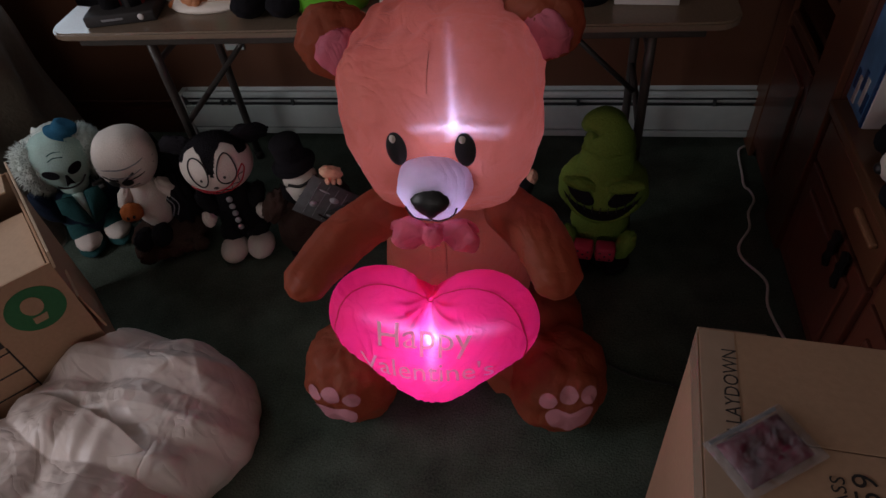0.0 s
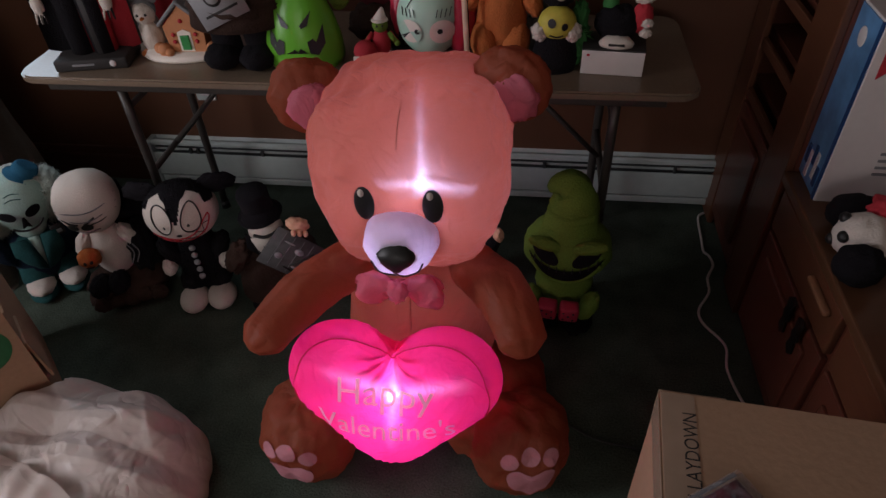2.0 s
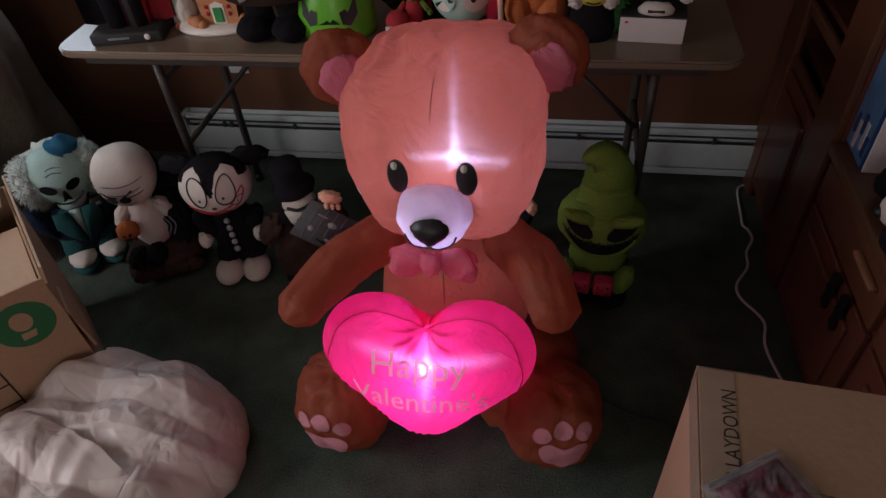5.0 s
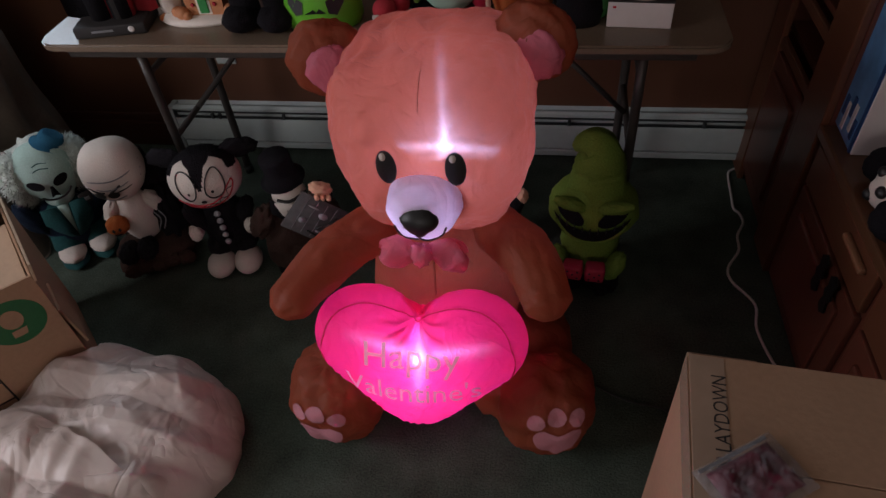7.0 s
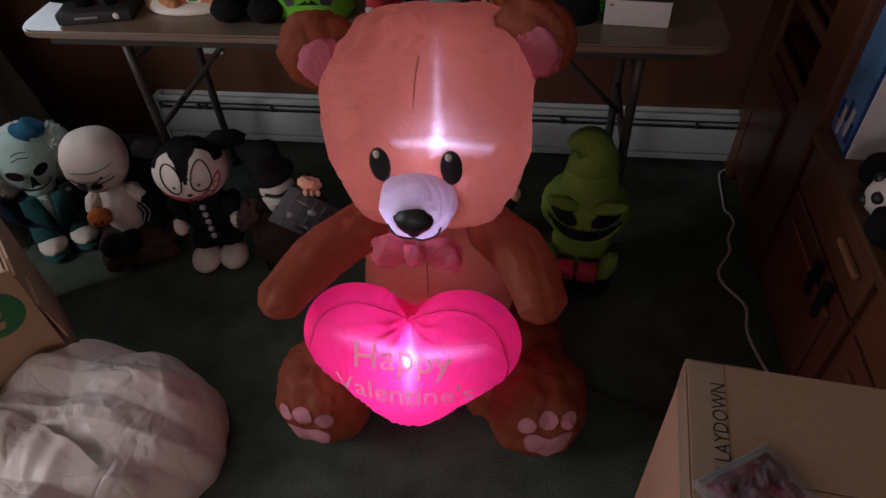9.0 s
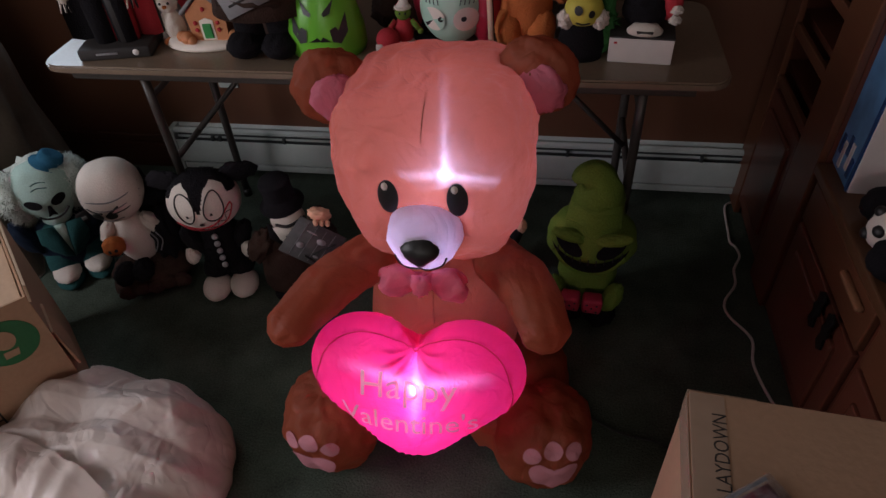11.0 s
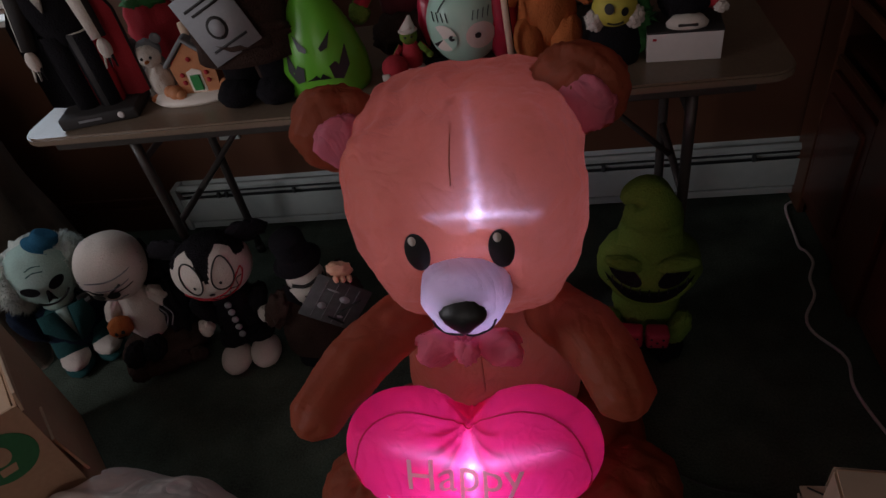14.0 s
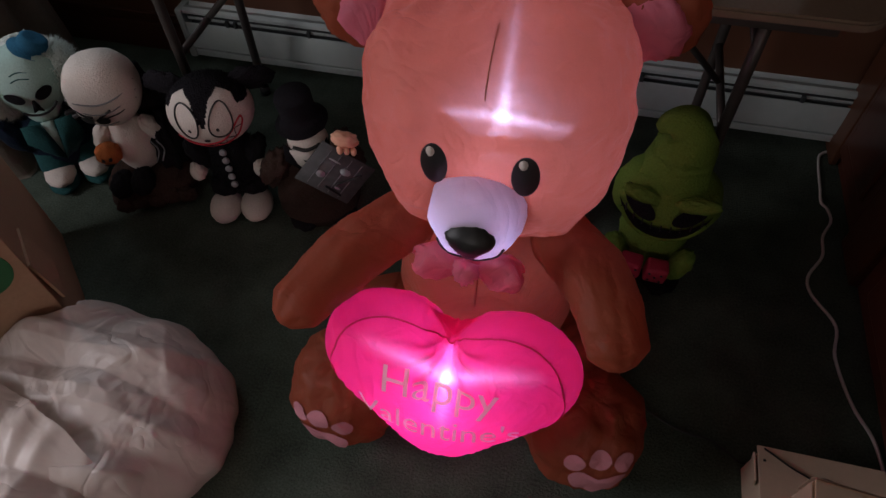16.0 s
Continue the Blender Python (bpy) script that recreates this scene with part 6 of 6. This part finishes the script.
def red_hair_lantern():
    t = Toy()
    hc, hr = (0, 0, 0.105), (0.088, 0.075, 0.10)
    t.ball(M_MINTGLOSS, hc, hr, seg=32, ring=22)
    t.blobby(M_REDGLOSS, (0.01, 0.045, 0.130), (0.104, 0.072, 0.118), crease=0.003, seed=2)
    t.blobby(M_REDGLOSS, (0.085, 0.012, 0.09), (0.045, 0.06, 0.09), crease=0.003, seed=3)
    t.blobby(M_REDGLOSS, (-0.080, 0.035, 0.11), (0.032, 0.050, 0.08), crease=0.003, seed=4)
    t.bar(M_REDGLOSS, (0.0, 0.01, 0.23), (0.0, 0.01, 0.275), 0.026, 0.024)
    for s in (-1, 1):
        t.on(M_SNOW, hc, hr, s * 0.042, -0.012, 0.032, 0.032, 0.004, s * -15)
        t.on(M_BLACK, hc, hr, s * 0.030 + 0.008, -0.008, 0.007, 0.007, 0.007)
        for k in range(4):
            x = s * (0.028 + 0.011 * k)
            t.line_on(M_BLACK, hc, hr, [(x, 0.026), (x + s * 0.004, 0.045)], 0.0012, 0.003)
    t.line_on(M_BLACK, hc, hr, [(-0.05, 0.045), (-0.04, 0.06), (-0.03, 0.07)], 0.0012, 0.003)
    t.done("red_haired_lantern", (-0.045, 1.985, ZT), 0, "glossy moulded head lantern, mint face and red hair", "ornament", TABLE)


def orange_plush():
    t = Toy()
    t.blobby(M_ORANGE, (0, 0, 0.12), (0.065, 0.05, 0.12), crease=0.008, seed=1)
    for s in (-1, 1):
        t.blobby(M_ORANGE, (s * 0.042, -0.02, 0.05), (0.038, 0.04, 0.055), (0, s * 8, 0), seed=2)
        t.blobby(M_ORANGE, (s * 0.075, -0.005, 0.17), (0.026, 0.03, 0.06), (0, s * -20, 0), seed=3)
        t.blobby(M_RED, (s * 0.032, -0.045, 0.205), (0.034, 0.014, 0.022), (0, s * 12, 0), seed=4)
    t.ball(M_RED, (0, -0.052, 0.205), (0.012, 0.012, 0.014))
    t.blobby(M_CREAM, (0, -0.005, 0.275), (0.062, 0.055, 0.055), seed=5)
    t.done("orange_plush", (0.145, 1.985, ZT), 0, "orange plush animal with a red bow tie", "plush toy", TABLE)
    t = Toy()
    t.bar(M_CREAM, (0, 0, 0.0), (-0.012, 0.01, 0.24), 0.009, 0.008)
    t.blobby(M_BLACKCLOTH, (-0.012, 0.01, 0.26), (0.018, 0.018, 0.03))
    t.bar(M_CREAM, (0, 0, 0.0), (0, 0, 0.012), 0.022, 0.018)
    t.done("pale_stick", (0.065, 1.915, ZT), 0, "pale wooden stick with a dark top on a small foot", "ornament", TABLE)
    t = Toy()
    t.blobby(M_GREY, (0, 0, 0.05), (0.042, 0.04, 0.05), crease=0.01)
    t.tufts(M_GREY, (0, 0, 0.14), (0.035, 0.03, 0.04), 120, 0.03, lambda v: True)
    t.blobby(M_GREY, (0, 0, 0.13), (0.035, 0.03, 0.05), crease=0.01)
    t.done("grey_fluffy_toy", (0.235, 2.03, ZT), 0, "grey fluffy small toy", "plush toy", TABLE)


def skull_figure():
    t = Toy()
    t.turned(M_BLACKCLOTH, [(0.001, 0), (0.055, 0.0), (0.06, 0.03), (0.045, 0.10), (0.035, 0.14), (0.001, 0.15)], sy=0.8)
    hc, hr = (0, -0.01, 0.125), (0.048, 0.042, 0.042)
    t.ball(M_YELLOW, hc, hr)
    t.on(M_BLACK, hc, hr, -0.014, 0.012, 0.010, 0.011, 0.003)
    t.on(M_BLACK, hc, hr, 0.018, 0.004, 0.008, 0.009, 0.003)
    t.line_on(M_BLACK, hc, hr, [(-0.018, -0.02), (0.0, -0.024), (0.016, -0.02)], 0.002, 0.002)
    for s in (-1, 1):
        t.blobby(M_WHITECLOTH, (s * 0.04, -0.02, 0.105), (0.022, 0.022, 0.024), crease=0.008, seed=2)
    t.blobby(M_BLACKCLOTH, (0, 0.015, 0.21), (0.045, 0.04, 0.06), seed=3)
    t.ball(M_WHITECLOTH, (0.005, -0.02, 0.20), (0.016, 0.012, 0.018))
    t.done("yellow_skull_figure", (0.29, 1.925, ZT), 0, "dark robed figure with a yellow skull-like face", "figurine", TABLE)
    t = Toy()
    t.blobby(M_LEAFGREEN, (0, 0, 0.045), (0.035, 0.035, 0.045), crease=0.014, seed=4)
    t.blobby(M_LEAFGREEN, (0.004, 0.01, 0.11), (0.022, 0.02, 0.05), crease=0.012, seed=5)
    t.tufts(M_LEAFGREEN, (0, 0, 0.06), (0.03, 0.03, 0.05), 120, 0.02, lambda v: True)
    t.done("green_tree_ornament", (0.345, 1.955, ZT), 0, "small dark green bushy ornament", "ornament", TABLE)


def white_carton():
    t = thing("white_box", (0.44, 1.94, ZT), "white cardboard box with a thin dark top edge", "box", TABLE, rz=-5)
    part("body", block(B(), (0, 0, 0.032), (0.155, 0.11, 0.064), 0.002), M_WHITEBOX, t, smooth=False)
    part("lid_edge", block(B(), (0, 0, 0.0665), (0.157, 0.112, 0.005), 0.001), M_INK, t, smooth=False)
    part("label_spot", block(B(), (-0.062, -0.0555, 0.052), (0.008, 0.002, 0.005)), M_RED, t, smooth=False)
    u = Toy()
    u.blobby(M_BLACKCLOTH, (0, 0, 0.045), (0.055, 0.04, 0.045), crease=0.006, seed=1)
    u.turned(M_WHITECLOTH, [(0.001, 0), (0.042, 0.0), (0.044, 0.008), (0.03, 0.022), (0.001, 0.026)], c=(0.005, -0.035, 0.0), sy=0.6)
    u.box(M_INK, (0.005, -0.055, 0.010), (0.04, 0.012, 0.006), 0.002)
    u.blobby(M_RED, (0.06, 0.0, 0.06), (0.026, 0.024, 0.04), seed=2)
    for z in (0.03, 0.055):
        u.blobby(M_WHITECLOTH, (0.072, -0.022, z), (0.014, 0.01, 0.011), seed=3)
    u.blobby(M_WHITECLOTH, (0.058, 0, 0.11), (0.028, 0.02, 0.012), seed=4)
    u.ball(M_LEAFGREEN, (-0.02, 0.01, 0.09), (0.02, 0.02, 0.024))
    u.done("dark_small_toy", (0.44, 1.945, ZT + 0.0695), -5, "small dark toy with red and white trim on a box", "figurine", TABLE)


def back_row():
    t = Toy()
    t.blobby(M_RED, (0, 0, 0.12), (0.075, 0.05, 0.12), crease=0.012, seed=6)
    t.blobby(M_WHITECLOTH, (0.0, -0.01, 0.25), (0.06, 0.05, 0.05), crease=0.008)
    t.blobby(M_LEAFGREEN, (0.01, -0.01, 0.205), (0.065, 0.045, 0.02), crease=0.008, seed=3)
    t.done("red_soft_figure", (-0.90, 2.13, ZT), 0, "red soft figure with white head and green scarf", "plush toy", TABLE)
    t = Toy()
    t.blobby(M_MAROON, (0, 0, 0.13), (0.07, 0.05, 0.13), crease=0.01, seed=1)
    t.blobby(M_CREAM, (0, 0, 0.27), (0.05, 0.05, 0.05))
    for s in (-1, 1):
        t.bar(M_RED, (s * 0.05, 0, 0.21), (s * 0.085, -0.03, 0.10), 0.024, 0.018)
    t.done("red_jacket_figure", (-0.10, 2.15, ZT), 0, "soft figure in a red jacket", "plush toy", TABLE)


caped_doll(), cottage(), dark_figure(), green_lantern(), brown_pile(), red_hair_lantern()
small_elf(-0.175, 1.955, 8, 0.125, M_RED, M_OLIVE, "green_elf_figurine", "tiny green-faced elf figurine in a red coat and hat")
orange_plush(), skull_figure(), white_carton(), back_row()
t = Toy()
t.pipe(M_BLACKCLOTH, [(0, 0, 0.01), (0.0, 0, 0.06), (0.01, 0, 0.12), (0.03, 0, 0.14)], 0.007)
t.ball(M_BLACKCLOTH, (0, 0, 0.012), (0.03, 0.025, 0.012))
t.done("black_hook_ornament", (-0.125, 1.985, ZT), 0, "thin black hooked ornament", "ornament", TABLE)

# soft toys on the low cabinet
t = Toy()
t.blobby(M_BLACKCLOTH, (0, 0, 0.045), (0.06, 0.045, 0.045))
t.blobby(M_WHITECLOTH, (-0.02, -0.10, 0.055), (0.06, 0.055, 0.055))
for p in ((-0.07, -0.12, 0.07), (-0.06, -0.08, 0.09), (-0.075, -0.09, 0.04)):
    t.ball(M_BLACK, p, (0.012, 0.014, 0.013))
t.blobby(M_BLACKCLOTH, (-0.05, -0.18, 0.045), (0.05, 0.045, 0.045))
t.blobby(M_RED, (0.05, -0.06, 0.09), (0.055, 0.05, 0.035), crease=0.012)
t.blobby(M_WHITECLOTH, (0.07, -0.12, 0.12), (0.05, 0.045, 0.04))
t.done("spotted_plush_dog", (0.972, 1.55, 0.5425), 0, "white plush dog with black spots and a red scarf", "plush toy")
